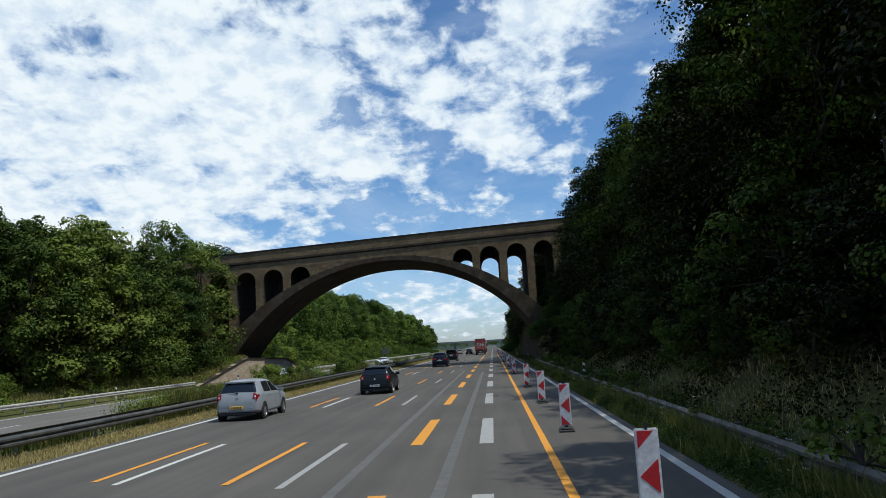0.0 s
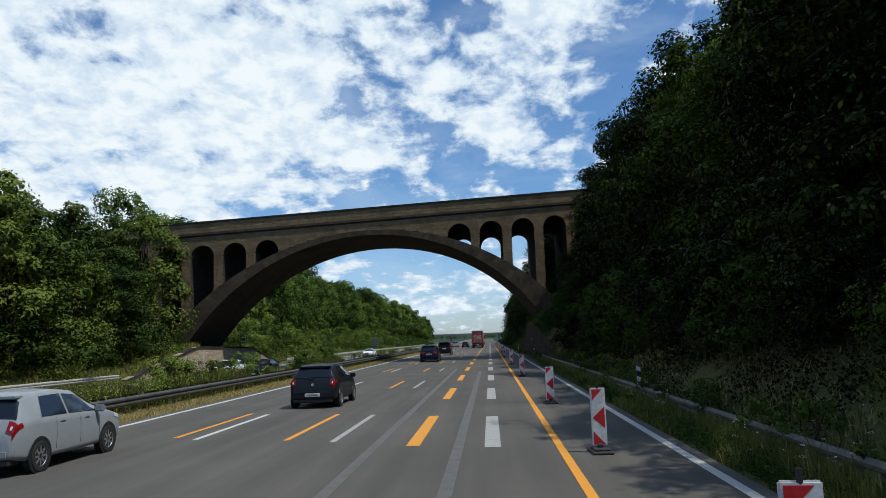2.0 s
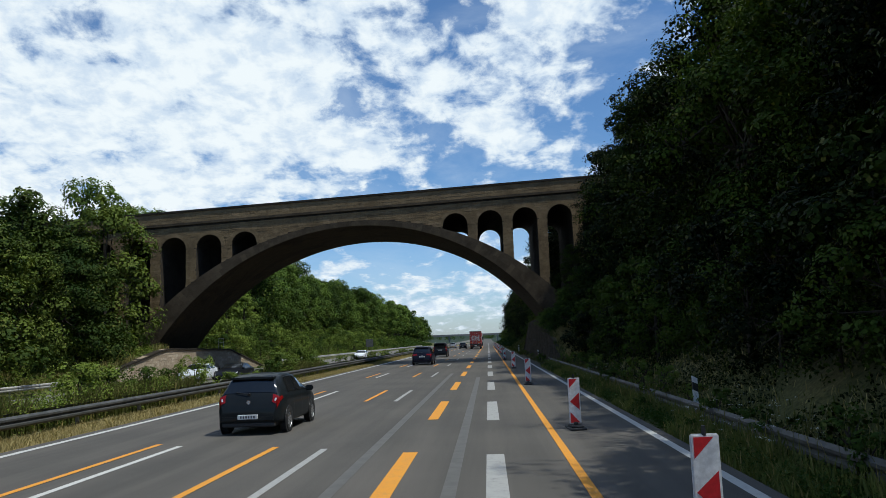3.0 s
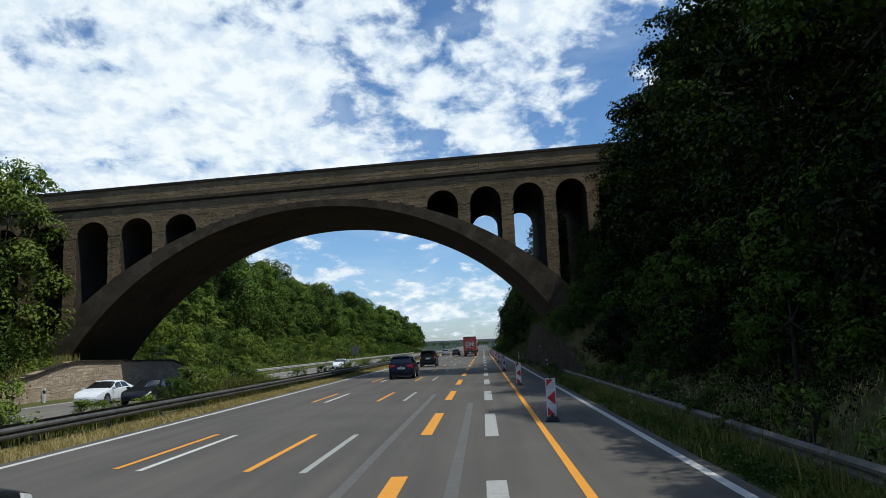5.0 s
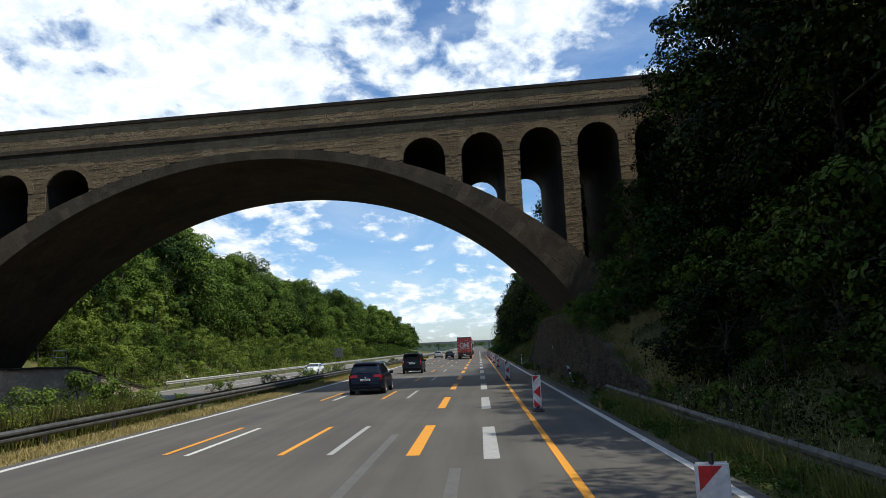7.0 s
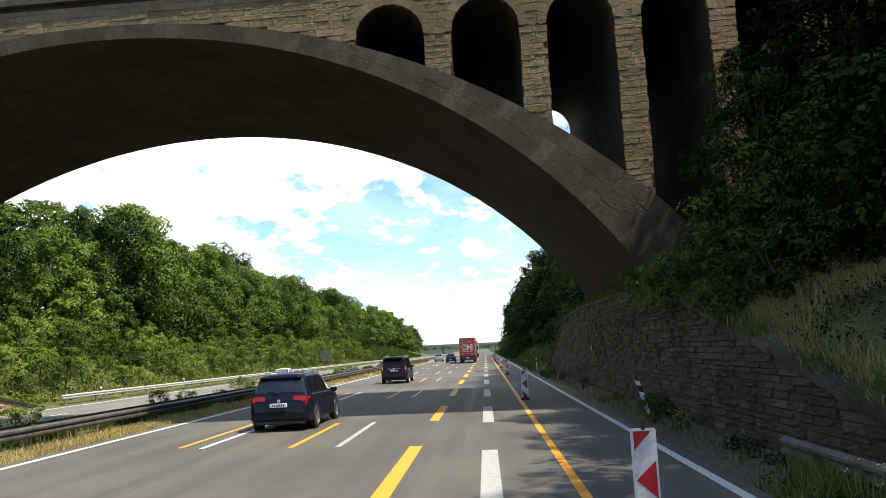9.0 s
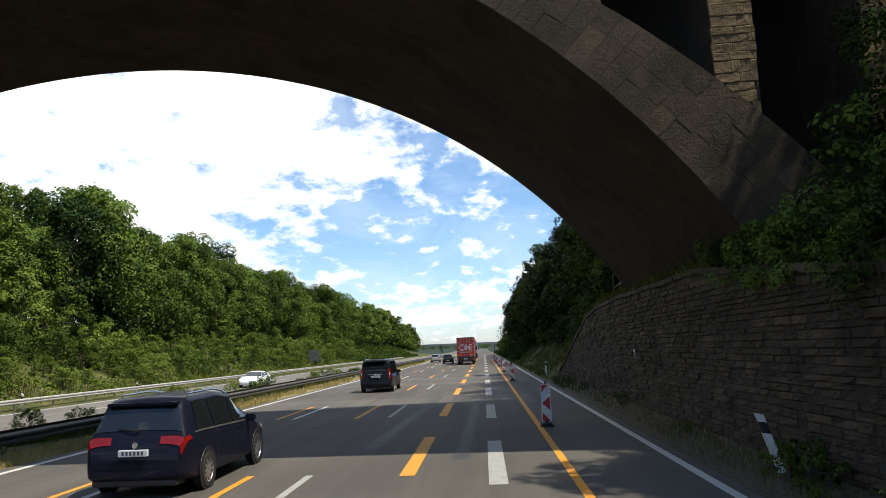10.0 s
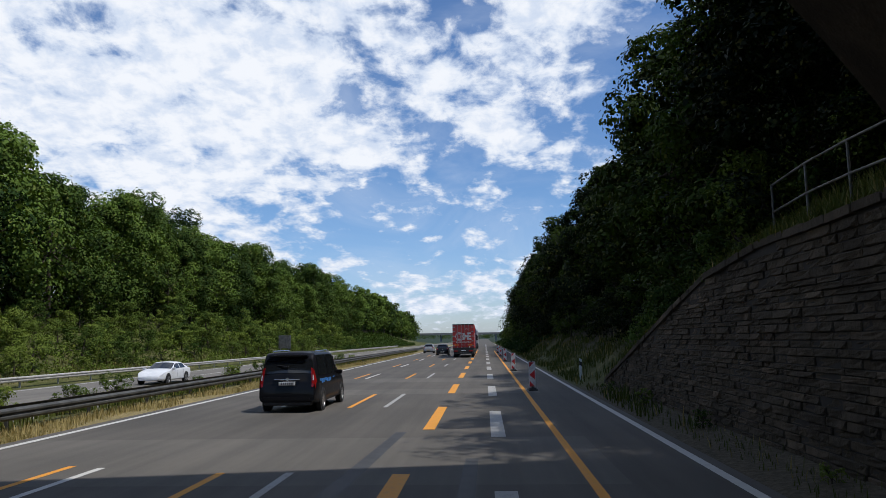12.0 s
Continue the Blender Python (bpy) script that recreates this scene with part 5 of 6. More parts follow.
    for s in (1, -1):
        bm = bmesh.new()
        box(bm, s * 1.24 - 0.004, s * 1.24 + 0.008, 15.3, 16.2, 2.1, 2.9, 0.003)
        part("side_window", bm, M_GLASS_DARK, lorry)
        bm = bmesh.new()
        box(bm, s * 1.42 - 0.1, s * 1.42 + 0.1, 16.2, 16.34, 2.0, 2.8, 0.03)
        tube(bm, (s * 1.2, 16.3, 2.7), (s * 1.42, 16.3, 2.7), 0.025)
        part("mirror", bm, M_BLACK, lorry)
    return lorry


build_lorry("red box-trailer lorry with pale emblem and hinged rear doors", pose(-2.85, 182.0, 0), M_RED, M_RED_SIDE, M_RED, True)
build_lorry("dark blue lorry with a yellow rear panel", pose(-3.1, 216.0, 0), M_BLUE, M_BLUE, M_BLUE, False, M_YELLOW)
build_lorry("lorry with a pale grey trailer far ahead", pose(-3.1, 256.0, 0), M_GREYTARP, M_GREYTARP, M_GREYTARP, False)

# ---- railing above the wall, sign, overpass ----


def wall_railing():
    r = thing("railing", "thin grey steel railing above the retaining wall", "railing")
    ends = [(105.6, 4.35), (107.4, 4.4), (109.2, 4.4), (111.0, 4.3)]
    for y, z in ends:
        bm = bmesh.new()
        tube(bm, (6.5, y, z - 0.6), (6.5, y, z + 1.4), 0.03, n=8)
        part("post", bm, M_STEEL_OLD, r)
    for dz in (1.38, 0.75):
        bm = bmesh.new()
        for (y, z), (y2, z2) in zip(ends, ends[1:]):
            tube(bm, (6.5, y, z + dz), (6.5, y2, z2 + dz), 0.026, n=8)
        part("handrail" if dz > 1 else "middle_rail", bm, M_STEEL_OLD, r)


def west_railing():
    r = thing("railing", "small steel railing on top of the abutment wall", "railing")
    for y in (97.0, 98.6):
        bm = bmesh.new()
        tube(bm, (-29.4, y, 1.9), (-29.4, y, 3.3), 0.03)
        part("post", bm, M_STEEL, r)
    for z in (3.28, 2.8):
        bm = bmesh.new()
        tube(bm, (-29.4, 97.0, z), (-29.4, 98.6, z), 0.026)
        part("handrail", bm, M_STEEL, r)


wall_railing()
west_railing()


def road_sign(x, y, z):
    s = thing("road_sign", "grey back of a roadside sign on two posts", "road sign", at=pose(x, y, z))
    bm = bmesh.new()
    box(bm, -0.9, 0.9, -0.02, 0.02, 1.3, 3.2, 0.01)
    part("board", bm, M_STEEL_OLD, s, "dull grey sign board")
    for k in (-0.6, 0.6):
        bm = bmesh.new()
        tube(bm, (k, 0.06, -0.4), (k, 0.06, 3.0), 0.04)
        part("post", bm, M_STEEL, s)


road_sign(-29.5, 200.0, ground_height(-29.5, 200.0))


def overpass():
    o = thing("overpass", "flat concrete road overpass far ahead", "bridge")
    m = plain("grey_concrete", (0.22, 0.22, 0.21), 0.85)
    bm = bmesh.new()
    box(bm, -60, 45, 640, 650, 5.2, 6.8, 0.1)
    part("deck", bm, m, o)
    for x in (-33, -13.5, 8):
        bm = bmesh.new()
        box(bm, x - 0.6, x + 0.6, 641, 649, -0.5, 5.2, 0.1)
        part("pier", bm, m, o)


overpass()


def wall_plate(y, z):
    """A small distance plate on a bracket against the wall."""
    p = thing("wall_plate", "small worn white distance plate fixed to the dark wall", "plate", at=pose(4.98, y, z))
    bm = bmesh.new()
    box(bm, -0.006, 0.006, -0.09, 0.09, -0.10, 0.10, 0.003)
    board = part("board", bm, M_WHITE_POST, p, "worn white plate with unreadable print")
    bm = bmesh.new()
    box(bm, -0.009, -0.0065, -0.05, -0.01, -0.07, 0.03)
    box(bm, -0.009, -0.0065, 0.015, 0.055, -0.07, 0.03)
    part("print", bm, M_BAR, board)
    bm = bmesh.new()
    box(bm, 0.006, 0.20, -0.015, 0.015, -0.02, 0.02)
    part("bracket", bm, M_STEEL_OLD, p)


wall_plate(99.55, 1.97)

# ---- roadside growth ----


def blades(name, label, spots, mat, seed, h0, h1, w, lean=0.35):
    """Grass as one mesh: two bent triangles a blade."""
    r = np.random.RandomState(seed)
    n = len(spots)
    base = np.array(spots)
    h = r.uniform(h0, h1, n)
    a = r.uniform(0, math.tau, n)
    side = np.stack([np.cos(a), np.sin(a), np.zeros(n)], 1) * (w * r.uniform(0.6, 1.4, n))[:, None]
    b = r.uniform(0, math.tau, n)
    bend = np.stack([np.cos(b), np.sin(b), np.zeros(n)], 1) * (h * lean * r.uniform(0.1, 1.0, n))[:, None]
    up = np.stack([np.zeros(n), np.zeros(n), h], 1)
    p = np.stack([base - side, base + side, base + up * 0.6 + bend * 0.4 + side * 0.7, base + up * 0.6 + bend * 0.4 - side * 0.7, base + up + bend], 1)
    verts = p.reshape(-1, 3)
    faces = []
    for k in range(n):
        i = 5 * k
        faces.append((i, i + 1, i + 2, i + 3))
        faces.append((i + 3, i + 2, i + 4))
    me = bpy.data.meshes.new(name)
    me.from_pydata(verts.tolist(), [], faces)
    me.materials.append(mat)
    return tagged(new(name, me), label, "grass", kind="stuff")


def scatter(seed, n, x0, x1, y0, y1, patchy=0.0, keep=None):
    r = random.Random(seed)
    out = []
    while len(out) < n:
        x, y = r.uniform(x0, x1), r.uniform(y0, y1)
        if patchy and noise.noise(Vector((x * 0.5, y * 0.28, seed))) < r.uniform(-0.6, 0.6) * patchy:
            continue
        if keep and not keep(x, y):
            continue
        out.append((x, y, ground_height(x, y) - 0.03))
    return out


def off_wall(x, y):
    return not (x > WALL_X - 0.1 and x < WALL_X + 0.6 and WALL_TOP[0][0] < y < WALL_TOP[-1][0])


def leafy(name, label, spots, mat, seed, h, size):
    """Low broad-leaved weeds as one mesh of small leaves."""
    r = random.Random(seed)
    bm = bmesh.new()
    for x, y, z in spots:
        top = h * r.uniform(0.4, 1.0)
        for k in range(5):
            leaf(bm, Vector((x + r.gauss(0, 0.05), y + r.gauss(0, 0.05), z + top * r.uniform(0.1, 1.0))), random_quat(r, 1.2), size * r.uniform(0.6, 1.4))
    me = bpy.data.meshes.new(name)
    bm.to_mesh(me)
    bm.free()
    me.materials.append(mat)
    return tagged(new(name, me), label, "weeds", kind="stuff")


blades("verge_grass", "green grass along the guard rail", scatter(1, 26000, 3.90, 4.85, -3, 76, 0.3, off_wall), M_GRASS, 1, 0.12, 0.40, 0.013, 0.6)
blades("verge_grass", "grass grown up against the guard rail", scatter(31, 17000, 4.35, 4.70, -3, 76, 0.8), M_GRASS, 31, 0.25, 0.60, 0.012, 0.4)
blades("verge_grass", "tall seeding grass along the guard rail", scatter(2, 2600, 4.2, 5.8, -3, 76, 1.1, off_wall), M_GRASS_TALL, 2, 0.4, 0.95, 0.010, 0.5)
leafy("verge_weeds", "low broad-leaved weeds in front of the guard rail", scatter(12, 13000, 3.98, 4.75, -3, 76, 0.5), M_LEAF_LIGHT, 12, 0.36, 0.060)
# weeds in the darkened leaf colour, imitating shade behind the rail
leafy("verge_weeds", "low broad-leaved weeds behind the guard rail", scatter(13, 13000, 4.6, 9.0, -3, 80, 0.7, off_wall), M_LEAF_SHADE, 13, 0.30, 0.08)
blades("verge_grass", "sparse grass at the foot of the wall", scatter(3, 2200, 4.2, 5.1, 76, 128, 1.2), M_GRASS, 3, 0.06, 0.26, 0.010)
blades("verge_grass", "green grass on the verge beyond the wall", scatter(4, 9000, 4.05, 8.5, 112, 220, 0.4, off_wall), M_GRASS, 4, 0.2, 0.6, 0.020)
blades("slope_grass", "short rough grass on the shaded slope", scatter(5, 7000, 5.0, 8.0, -2, 86, 0.5, off_wall), M_GRASS, 5, 0.08, 0.26, 0.012)
blades("wall_top_grass", "straw-coloured dry grass on the slope above the wall", scatter(26, 13000, 5.35, 8.0, 70, 86, 0.3), M_GRASS_DRY, 26, 0.12, 0.45, 0.011, 0.9)
blades("slope_grass", "dry brown grass tufts on the shaded slope", scatter(27, 5000, 5.2, 7.6, -2, 71, 0.9, off_wall), M_GRASS_DRY, 27, 0.06, 0.24, 0.010, 0.8)
blades("wall_top_grass", "long grass hanging over the wall top", scatter(6, 4000, 5.7, 8.0, 84, 112, 0.5), M_GRASS, 6, 0.2, 0.6, 0.014, 0.7)
blades("wall_top_grass", "ragged grass hanging over the coping", [(5.12 + 0.5 * abs(math.sin(k * 12.9898)), 70 + 56 * (k / 7000), lerp(70 + 56 * (k / 7000), WALL_TOP) - 0.02) for k in range(7000)
                                                                  if noise.noise(Vector((k * 0.004, 0.5, 0.0))) > -0.15], M_GRASS, 17, 0.12, 0.42, 0.012, 1.1)
leafy("far_scrub", "green scrub on the far slope", scatter(18, 9000, -43, -29.2, 250, 400, 0.4), M_LEAF_LIGHT, 18, 1.2, 0.4)
blades("dry_grass", "straw-coloured dry grass strip beside the guard rail", scatter(7, 60000, -12.75, -11.40, 10, 112), M_GRASS_DRY, 7, 0.05, 0.22, 0.012, 0.9)
blades("dry_grass", "straw-coloured dry grass further along the rail", scatter(8, 12000, -12.7, -11.42, 112, 210, 0.2), M_GRASS_DRY, 8, 0.08, 0.30, 0.018)
blades("median_grass", "green weeds on the central reservation", scatter(9, 14000, -15.4, -13.0, 25, 51, 0.45) + scatter(32, 6000, -15.4, -13.0, 66, 77, 0.45), M_GRASS_TALL, 9, 0.6, 1.30, 0.014, 0.45)
blades("median_grass", "low grass on the central reservation", scatter(30, 16000, -15.4, -13.0, 4, 112, 0.3), M_GRASS, 30, 0.25, 0.6, 0.015, 0.5)
blades("median_grass", "green weeds further along the central reservation", scatter(29, 9000, -15.2, -12.7, 112, 230, 0.5), M_GRASS, 29, 0.2, 0.6, 0.022)
leafy("median_weeds", "leafy green weeds on the central reservation", scatter(14, 6000, -15.3, -13.0, 25, 51, 0.7) + scatter(33, 2600, -15.3, -13.0, 66, 77, 0.7), M_LEAF_LIGHT, 14, 1.25, 0.085)
blades("slope_meadow", "rough sunlit grass on the far slope", scatter(10, 20000, -36, -28.9, 24, 84, 0.3), M_GRASS_TALL, 10, 0.25, 0.75, 0.026, 0.5)
leafy("slope_weeds", "leafy growth on the sunlit slope", scatter(15, 8000, -40, -29.2, 30, 84, 0.5), M_LEAF_LIGHT, 15, 0.7, 0.16)
leafy("slope_weeds", "leafy growth on the sunlit slope", scatter(16, 9000, -42, -29.2, 108, 250, 0.5), M_LEAF_LIGHT, 16, 0.6, 0.22)
blades("slope_meadow", "rough sunlit grass on the far slope", scatter(11, 5000, -33, -29.2, 108, 250, 0.4), M_GRASS_TALL, 11, 0.2, 0.55, 0.040)


def flower_heads():
    """Small white umbels on the verge."""
    m = plain("white_petals", (0.62, 0.62, 0.56), 0.8)
    r = random.Random(8)
    bm = bmesh.new()
    for k in range(900):
        y = r.uniform(-2, 74)
        if noise.noise(Vector((y * 0.25, 4.2, 0.0))) < 0.0:
            continue
        x = r.uniform(4.1, 5.6)
        z = ground_height(x, y) + r.uniform(0.35, 0.8)
        head = r.uniform(0.03, 0.075)
        for j in range(9):
            leaf(bm, Vector((x + r.gauss(0, head * 0.6), y + r.gauss(0, head * 0.6), z + r.uniform(-0.012, 0.012))), random_quat(r, 4.0), r.uniform(0.018, 0.034))
    me = bpy.data.meshes.new("flower_heads")
    bm.to_mesh(me)
    bm.free()
    me.materials.append(m)
    tagged(new("flower_heads", me), "small white wild flowers in the verge", "flowers", kind="stuff")


leafy("far_verge_scrub", "green scrub on the far verge", scatter(28, 5000, 4.3, 13.0, 190, 420, 0.2), M_LEAF, 28, 1.0, 0.42)
flower_heads()

r6 = random.Random(77)
KINDS_WEED = [tree_meshes(81 + k, 1.1, 1.1, 0.0, 5, 5, 24, 0.07, M_LEAF_LIGHT) for k in range(2)]
KINDS_IVY = [tree_meshes(91 + k, 1.5, 2.6, -0.3, 9, 8, 44, 0.085, M_LEAF, 0.5, 0.5) for k in range(2)]
plant("verge_bush", KINDS_WEED, "tall leafy weed beside the guard rail", "weeds along the guard rail", row(r6, 5.2, 4, 70, 2.4, 0.4, 1.0), 0.6, 1.15, r6)
plant("verge_bush", KINDS_WEED, "bushy green weed in front of the guard rail", "weeds along the guard rail", row(r6, 4.42, 1, 74, 1.9, 0.2, 0.7), 0.22, 0.55, r6)
plant("verge_bush", KINDS_WEED, "dark leafy weed at the foot of the wall", "weeds along the wall foot", [(4.72, 86.5), (4.85, 86.0), (4.6, 85.4)], 0.6, 0.85, r6)
plant("verge_bush", KINDS_WEED, "dark leafy weed at the foot of the wall", "weeds along the wall foot", row(r6, 4.75, 78, 126, 5.5, 0.15, 2.0), 0.35, 0.75, r6)
plant("creeper_bush", KINDS_IVY, "dark creeper spilling over the wall top", "creepers on the wall", row(r6, 5.75, 82.5, 92, 0.75, 0.3, 0.4), 0.5, 0.95, r6)
plant("creeper_bush", KINDS_IVY, "dark creeper on the slope beside the arch foot", "creepers on the wall", row(r6, 7.0, 81, 89, 0.9, 0.7, 0.5), 0.7, 1.2, r6)
plant("creeper_bush", KINDS_IVY, "dark creeper spilling over the wall top", "creepers on the wall", row(r6, 6.4, 113, 124, 1.9, 0.4, 0.6), 0.7, 1.1, r6)
plant("scrub_bush", KINDS_BUSH, "yellow-green shrub above the wall end", "shrubs above the wall", [(7.6, 105.0), (7.9, 107.5), (8.1, 110.5), (7.2, 112.8)], 0.6, 0.95, r6)
plant("bank_tree", KINDS_NEAR, "leafy young tree hanging over the arch foot", "trees beside the arch", [(8.1, 85.4)], 0.52, 0.56, r6)
plant("bank_tree", KINDS_NEAR, "leafy young tree hanging over the arch foot", "trees beside the arch", [(11.2, 85.3), (14.2, 85.8)], 0.85, 1.0, r6)
plant("bank_bush", KINDS_BUSH_MID, "feathery green bush beside the arch foot", "bushes beside the arch", [(9.9, 84.5), (11.2, 86.2), (9.8, 87.2), (12.5, 86.8), (10.4, 82.0), (9.6, 79.5)], 0.9, 1.5, r6)

# ---- masonry pieces ----


def stone_mesh(name, mat, seed):
    """A unit block with a rough split face towards -y."""
    r = random.Random(seed)
    us, ws = (-0.5, -0.47, -0.2, 0.15, 0.46, 0.5), (-0.5, -0.40, 0.02, 0.42, 0.5)
    vs, fs = [], []
    for j, w in enumerate(ws):
        for i, u in enumerate(us):
            rim = i in (0, 5) or j in (0, 4)
            vs.append((u, -0.22 if rim else -0.5 + r.uniform(0.0, 0.30), w + (0 if rim else r.uniform(-0.05, 0.05))))
    for j in range(4):
        for i in range(5):
            k = j * 6 + i
            fs.append((k, k + 1, k + 7, k + 6))
    back = len(vs)
    vs += [(-0.5, 0.5, -0.5), (0.5, 0.5, -0.5), (0.5, 0.5, 0.5), (-0.5, 0.5, 0.5)]
    fs += [(back, back + 1, 5, 0), (back + 1, back + 2, 29, 5), (back + 2, back + 3, 24, 29), (back + 3, back, 0, 24)]
    me = bpy.data.meshes.new(name)
    me.from_pydata(vs, [], fs)
    me.materials.append(mat)
    return me, np.array(vs), fs


def lay_stones(parent, stones, mat, near, to_world, label):
    """stones: (u, v, length, height, proud). Those near enough are objects of their own, the rest one mesh."""
    units = [stone_mesh("stone", mat, k) for k in range(5)]
    r = random.Random(9)
    verts, faces, made = [], [], 0
    for u, v, l, h, proud in stones:
        m = to_world(u, v, l, h, proud)
        unit, arr, fs = r.choice(units)
        if near(u, v) and made < 300:
            ob = new("stone", unit)
            ob.parent = parent
            ob.matrix_basis = m
            made += 1
        else:
            mm = np.array(m)
            p = arr @ mm[:3, :3].T + mm[:3, 3]
            i = len(verts)
            verts += p.tolist()
            faces += [tuple(i + q for q in f) for f in fs]
    if verts:
        me = bpy.data.meshes.new("stonework")
        me.from_pydata(verts, [], faces)
        me.materials.append(mat)
        ob = new("stonework", me)
        ob.parent = parent
        tagged(ob, label, kind="stuff")


def courses(seed, u0, u1, v0, v1, h0, h1, l0, l1, solid, gap=0.012, depth=0.035):
    r = random.Random(seed)
    out = []
    v = v0
    while v < v1:
        h = r.uniform(h0, h1)
        u = u0 + r.uniform(-l1, 0)
        while u < u1:
            l = r.uniform(l0, l1)
            # shorten a stone that meets an edge
            for f in (1.0, 0.85, 0.7, 0.56, 0.43, 0.32, 0.22):
                ll = l * f
                if all(solid(u + a, v + b) for a in (0.02, ll * 0.5, ll - 0.02) for b in (0.02, h - 0.02)):
                    out.append((u + ll / 2, v + h / 2, ll - gap, h - gap, r.uniform(0.2, 1.0) * depth))
                    break
            else:
                ll = 0.05
            u += ll
        v += h
    return out


def in_opening(d, z, grow=0.0):
    d = abs(d)
    for a in OPENINGS:
        c = a + OPEN_W / 2
        if abs(d - c) < OPEN_W / 2 + grow:
            zs = OPEN_TOP - OPEN_W / 2
            if z < zs or math.hypot(d - c, z - zs) < OPEN_W / 2 + grow:
                return True
    return False


def spandrel_solid(d, z):
    if z > 15.17 or in_opening(d, z, 0.0 if z < OPEN_TOP - OPEN_W / 2 else 0.16):
        return False
    return z > extrados(d) - 0.16 if abs(d) < 19.2 else z > 0.5


def face_pose(u, v, l, h, proud):
    t = 0.07
    m = Matrix.Translation((BX + u, FACE + SKEW * u + 0.06 - proud + t / 2 - 0.022, v + SLOPE * u))
    shear = Matrix(((1, 0, 0, 0), (SKEW, 1, 0, 0), (SLOPE, 0, 1, 0), (0, 0, 0, 1)))
    return m @ shear @ Matrix.Diagonal((l, t, h, 1))


lay_stones(bridge, courses(21, -37, 36, 1.0, 15.1, 0.16, 0.30, 0.28, 0.80, spandrel_solid, 0.006, 0.03), M_BRIDGE,
           lambda u, v: 10.5 < u < 20.0 and v > 7.5, face_pose, "coursed sandstone facing")
lay_stones(bridge, courses(22, -37, 36, 15.42, 16.40, 0.24, 0.30, 0.4, 0.9, lambda d, z: z < 16.44, 0.006, 0.025), M_BRIDGE,
           lambda u, v: False, lambda u, v, l, h, p: Matrix.Translation((0, -0.07, 0)) @ face_pose(u, v, l, h, p), "coursed parapet facing")


def radial_stone(cx, cz, r0, r1, a0, a1, proud, y0, r0b=None, r1b=None):
    """Corners of a wedge stone between two radii, for an arc about (cx, cz); r0b and r1b: the radii at its second side."""
    pts = []
    r0b, r1b = r0b or r0, r1b or r1
    for y, e in ((y0 + 0.15, 0.0), (y0 - proud, 0.004)):
        for r, a in ((r0 + e, a0 + e / r0), (r1 - e, a0 + e / r1), (r1b - e, a1 - e / r1), (r0b + e, a1 - e / r0)):
            d = cx + r * math.sin(a)
            z = cz + r * math.cos(a)
            pts.append((BX + d, y, z + SLOPE * d))
    return pts


WEDGE = [(4, 5, 6, 7), (0, 1, 5, 4), (1, 2, 6, 5), (2, 3, 7, 6), (3, 0, 4, 7)]


def ring_outer(a):
    r1 = R_IN
    while r1 < R_IN + 3.0 and Z_IN - R_IN + r1 * math.cos(a) < extrados(r1 * math.sin(a)):
        r1 += 0.01
    return r1


def arch_ring():
    r = random.Random(31)
    span = math.asin(19.0 / R_IN)
    n = 96
    for k in range(n):
        a0, a1 = -span + 2 * span * k / n, -span + 2 * span * (k + 1) / n
        t0, t1 = ring_outer(a0), ring_outer(a1)
        cuts = [0.0, 1.0] if t0 - R_IN < 0.75 else [0.0, r.uniform(0.35, 0.65), 1.0] if t0 - R_IN < 1.6 else [0.0, r.uniform(0.25, 0.4), r.uniform(0.55, 0.75), 1.0]
        for c0, c1 in zip(cuts, cuts[1:]):
            me = bpy.data.meshes.new("voussoir")
            me.from_pydata(radial_stone(0, Z_IN - R_IN, R_IN + (t0 - R_IN) * c0, R_IN + (t0 - R_IN) * c1, a0, a1, r.uniform(0.0, 0.012), FACE,
                                        R_IN + (t1 - R_IN) * c0, R_IN + (t1 - R_IN) * c1), [], WEDGE)
            me.materials.append(M_RING)
            part("voussoir", me, None, bridge)


arch_ring()


def opening_rings():
    r = random.Random(33)
    for s in (-1, 1):
        for a in OPENINGS:
            c = s * (a + OPEN_W / 2)
            for k in range(11):
                a0, a1 = -math.pi / 2 + math.pi * k / 11, -math.pi / 2 + math.pi * (k + 1) / 11
                p = radial_stone(c, OPEN_TOP - OPEN_W / 2, OPEN_W / 2, OPEN_W / 2 + 0.36, a0, a1, r.uniform(0.0, 0.010), FACE + 0.018)
                if min(q[2] - SLOPE * (q[0] - BX) - (extrados(q[0] - BX) if abs(q[0] - BX) < 19 else 0) for q in p) < -0.05:
                    continue
                me = bpy.data.meshes.new("opening_voussoir")
                me.from_pydata(p, [], WEDGE)
                me.materials.append(M_BRIDGE)
                part("opening_voussoir", me, None, bridge)


opening_rings()
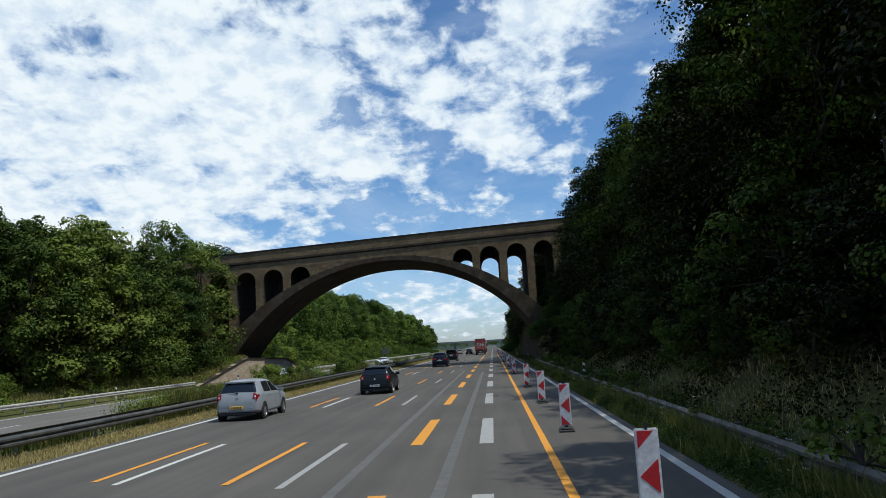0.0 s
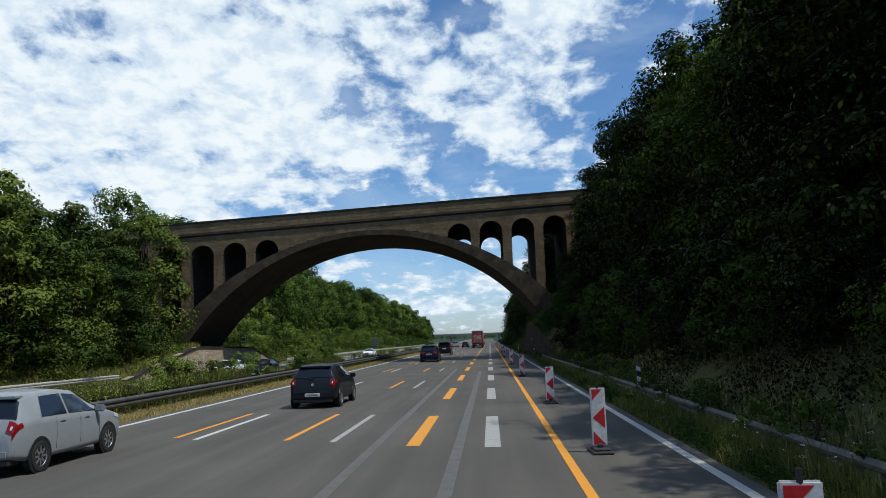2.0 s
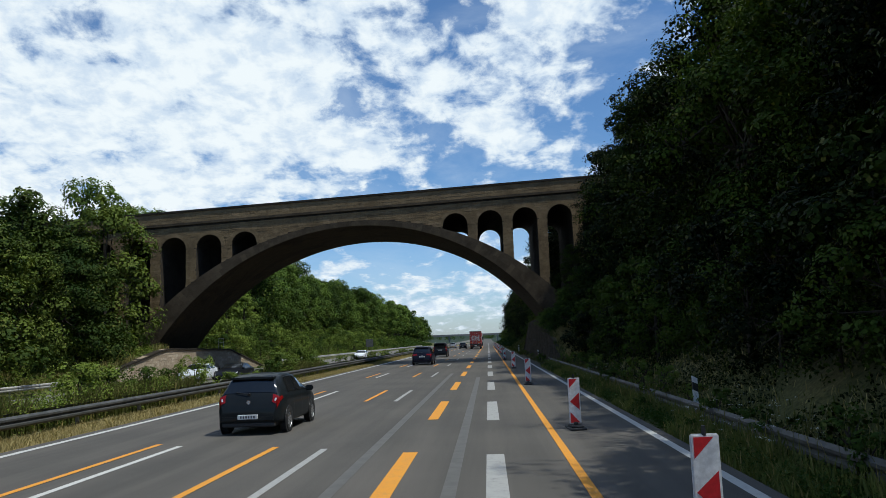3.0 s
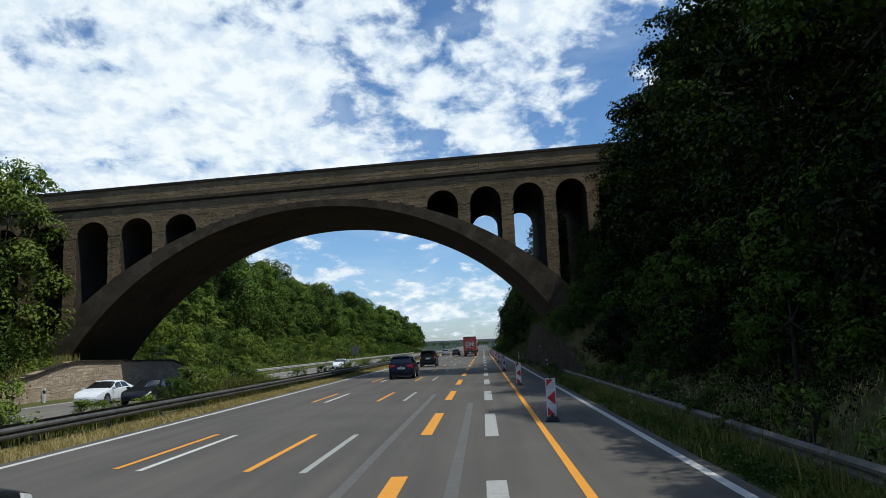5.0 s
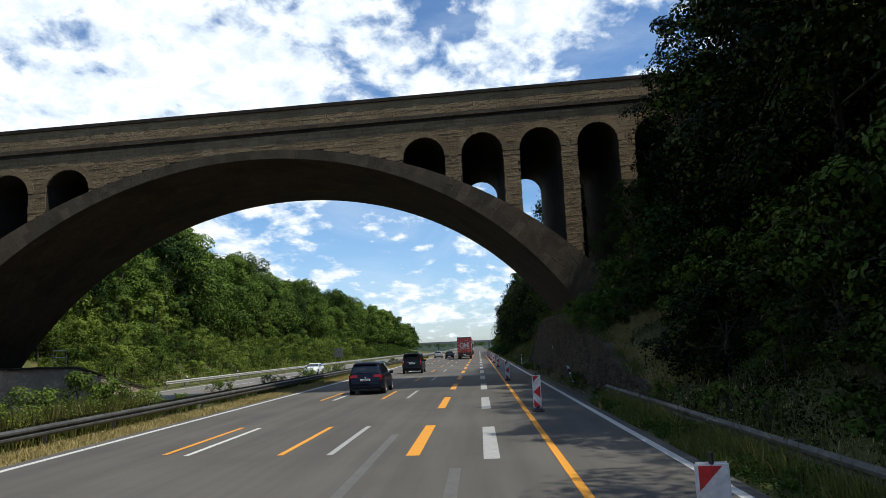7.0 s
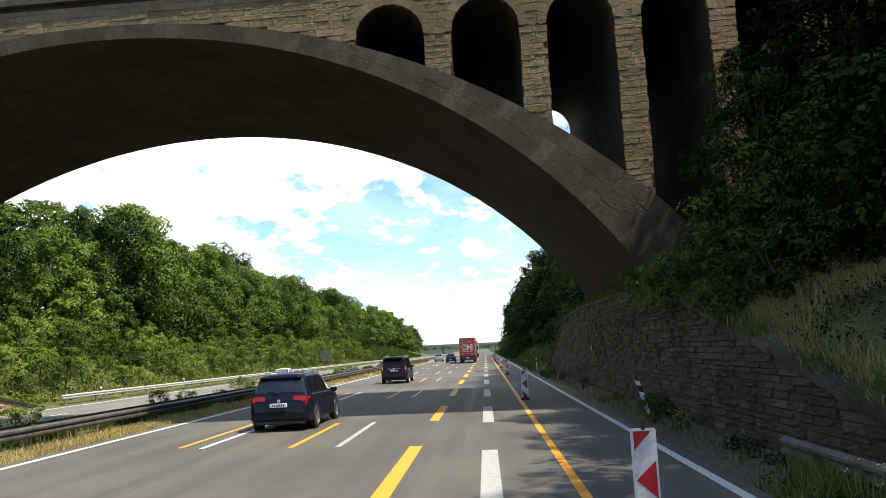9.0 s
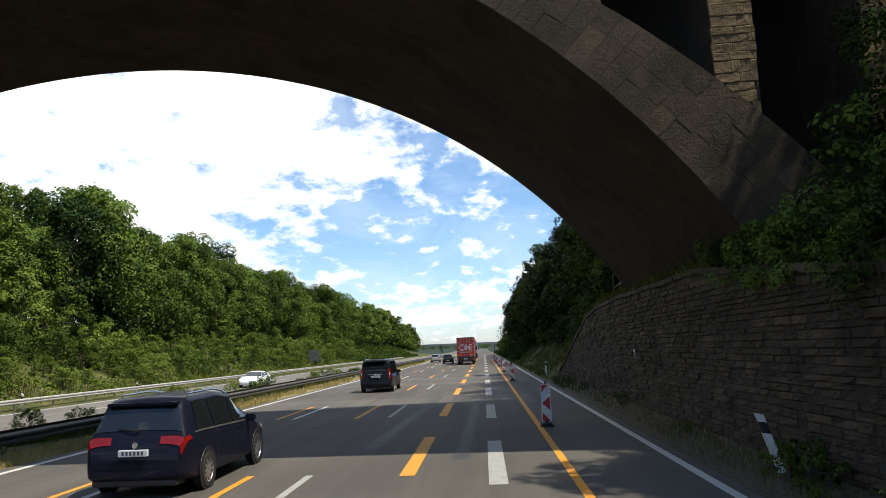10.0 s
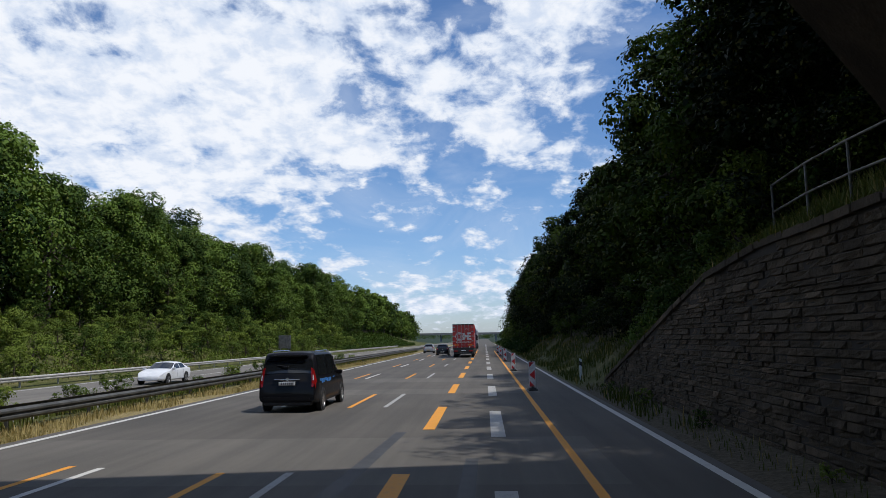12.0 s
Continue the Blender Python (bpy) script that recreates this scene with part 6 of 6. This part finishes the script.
# the viaduct crosses the road slightly askew
for piece in bridge.children:
    if not piece.name.startswith("stone"):
        for v in piece.data.vertices:
            v.co.y += (v.co.x - BX) * (SKEW + 0.09 * max(0.0, (v.co.y - FACE) / (BACK - FACE)))


def wall_solid(y, z):
    return z < lerp(y, WALL_TOP) - 0.14 and WALL_TOP[0][0] < y < WALL_TOP[-1][0]


def wall_pose(u, v, l, h, proud):
    return Matrix.Translation((WALL_X + 0.05 - proud + 0.055, u, v)) @ pose(0, 0, 0, 0, 0, -90) @ Matrix.Diagonal((l, 0.12, h, 1))


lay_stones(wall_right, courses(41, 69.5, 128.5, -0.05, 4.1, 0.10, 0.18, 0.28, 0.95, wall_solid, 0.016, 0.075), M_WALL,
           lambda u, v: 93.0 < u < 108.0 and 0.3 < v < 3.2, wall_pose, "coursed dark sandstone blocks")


def lwall_solid(y, z):
    return z < lerp(y, LWALL_TOP) - 0.12 and LWALL_TOP[0][0] < y < LWALL_TOP[-1][0]


def lwall_pose(u, v, l, h, proud):
    return Matrix.Translation((LWALL_X + proud - 0.05, u, v)) @ pose(0, 0, 0, 0, 0, 90) @ Matrix.Diagonal((l, 0.12, h, 1))


lay_stones(wall_left, courses(42, 67, 111.5, -0.45, 2.3, 0.18, 0.28, 0.35, 0.85, lwall_solid, 0.014, 0.03), M_LWALL,
           lambda u, v: False, lwall_pose, "coursed pale sandstone blocks")


def wall_coping(parent, top, x0, x1, step, mat):
    y = top[0][0]
    while y < top[-1][0] - step:
        bm = bmesh.new()
        q = 0.03 * math.sin(y * 9.1)
        z0, z1 = lerp(y, top) + q * 0.5, lerp(y + step, top) + q
        extrude_profile(bm, [(y + 0.006, z0 - 0.13), (y + step - 0.006, z1 - 0.13), (y + step - 0.006, z1 - 0.01), (y + step - 0.05, z1 + 0.01), (y + 0.05, z0 + 0.01), (y + 0.006, z0 - 0.01)], "x", x0 + q, x1)
        part("coping_stone", bm, mat, parent)
        y += step


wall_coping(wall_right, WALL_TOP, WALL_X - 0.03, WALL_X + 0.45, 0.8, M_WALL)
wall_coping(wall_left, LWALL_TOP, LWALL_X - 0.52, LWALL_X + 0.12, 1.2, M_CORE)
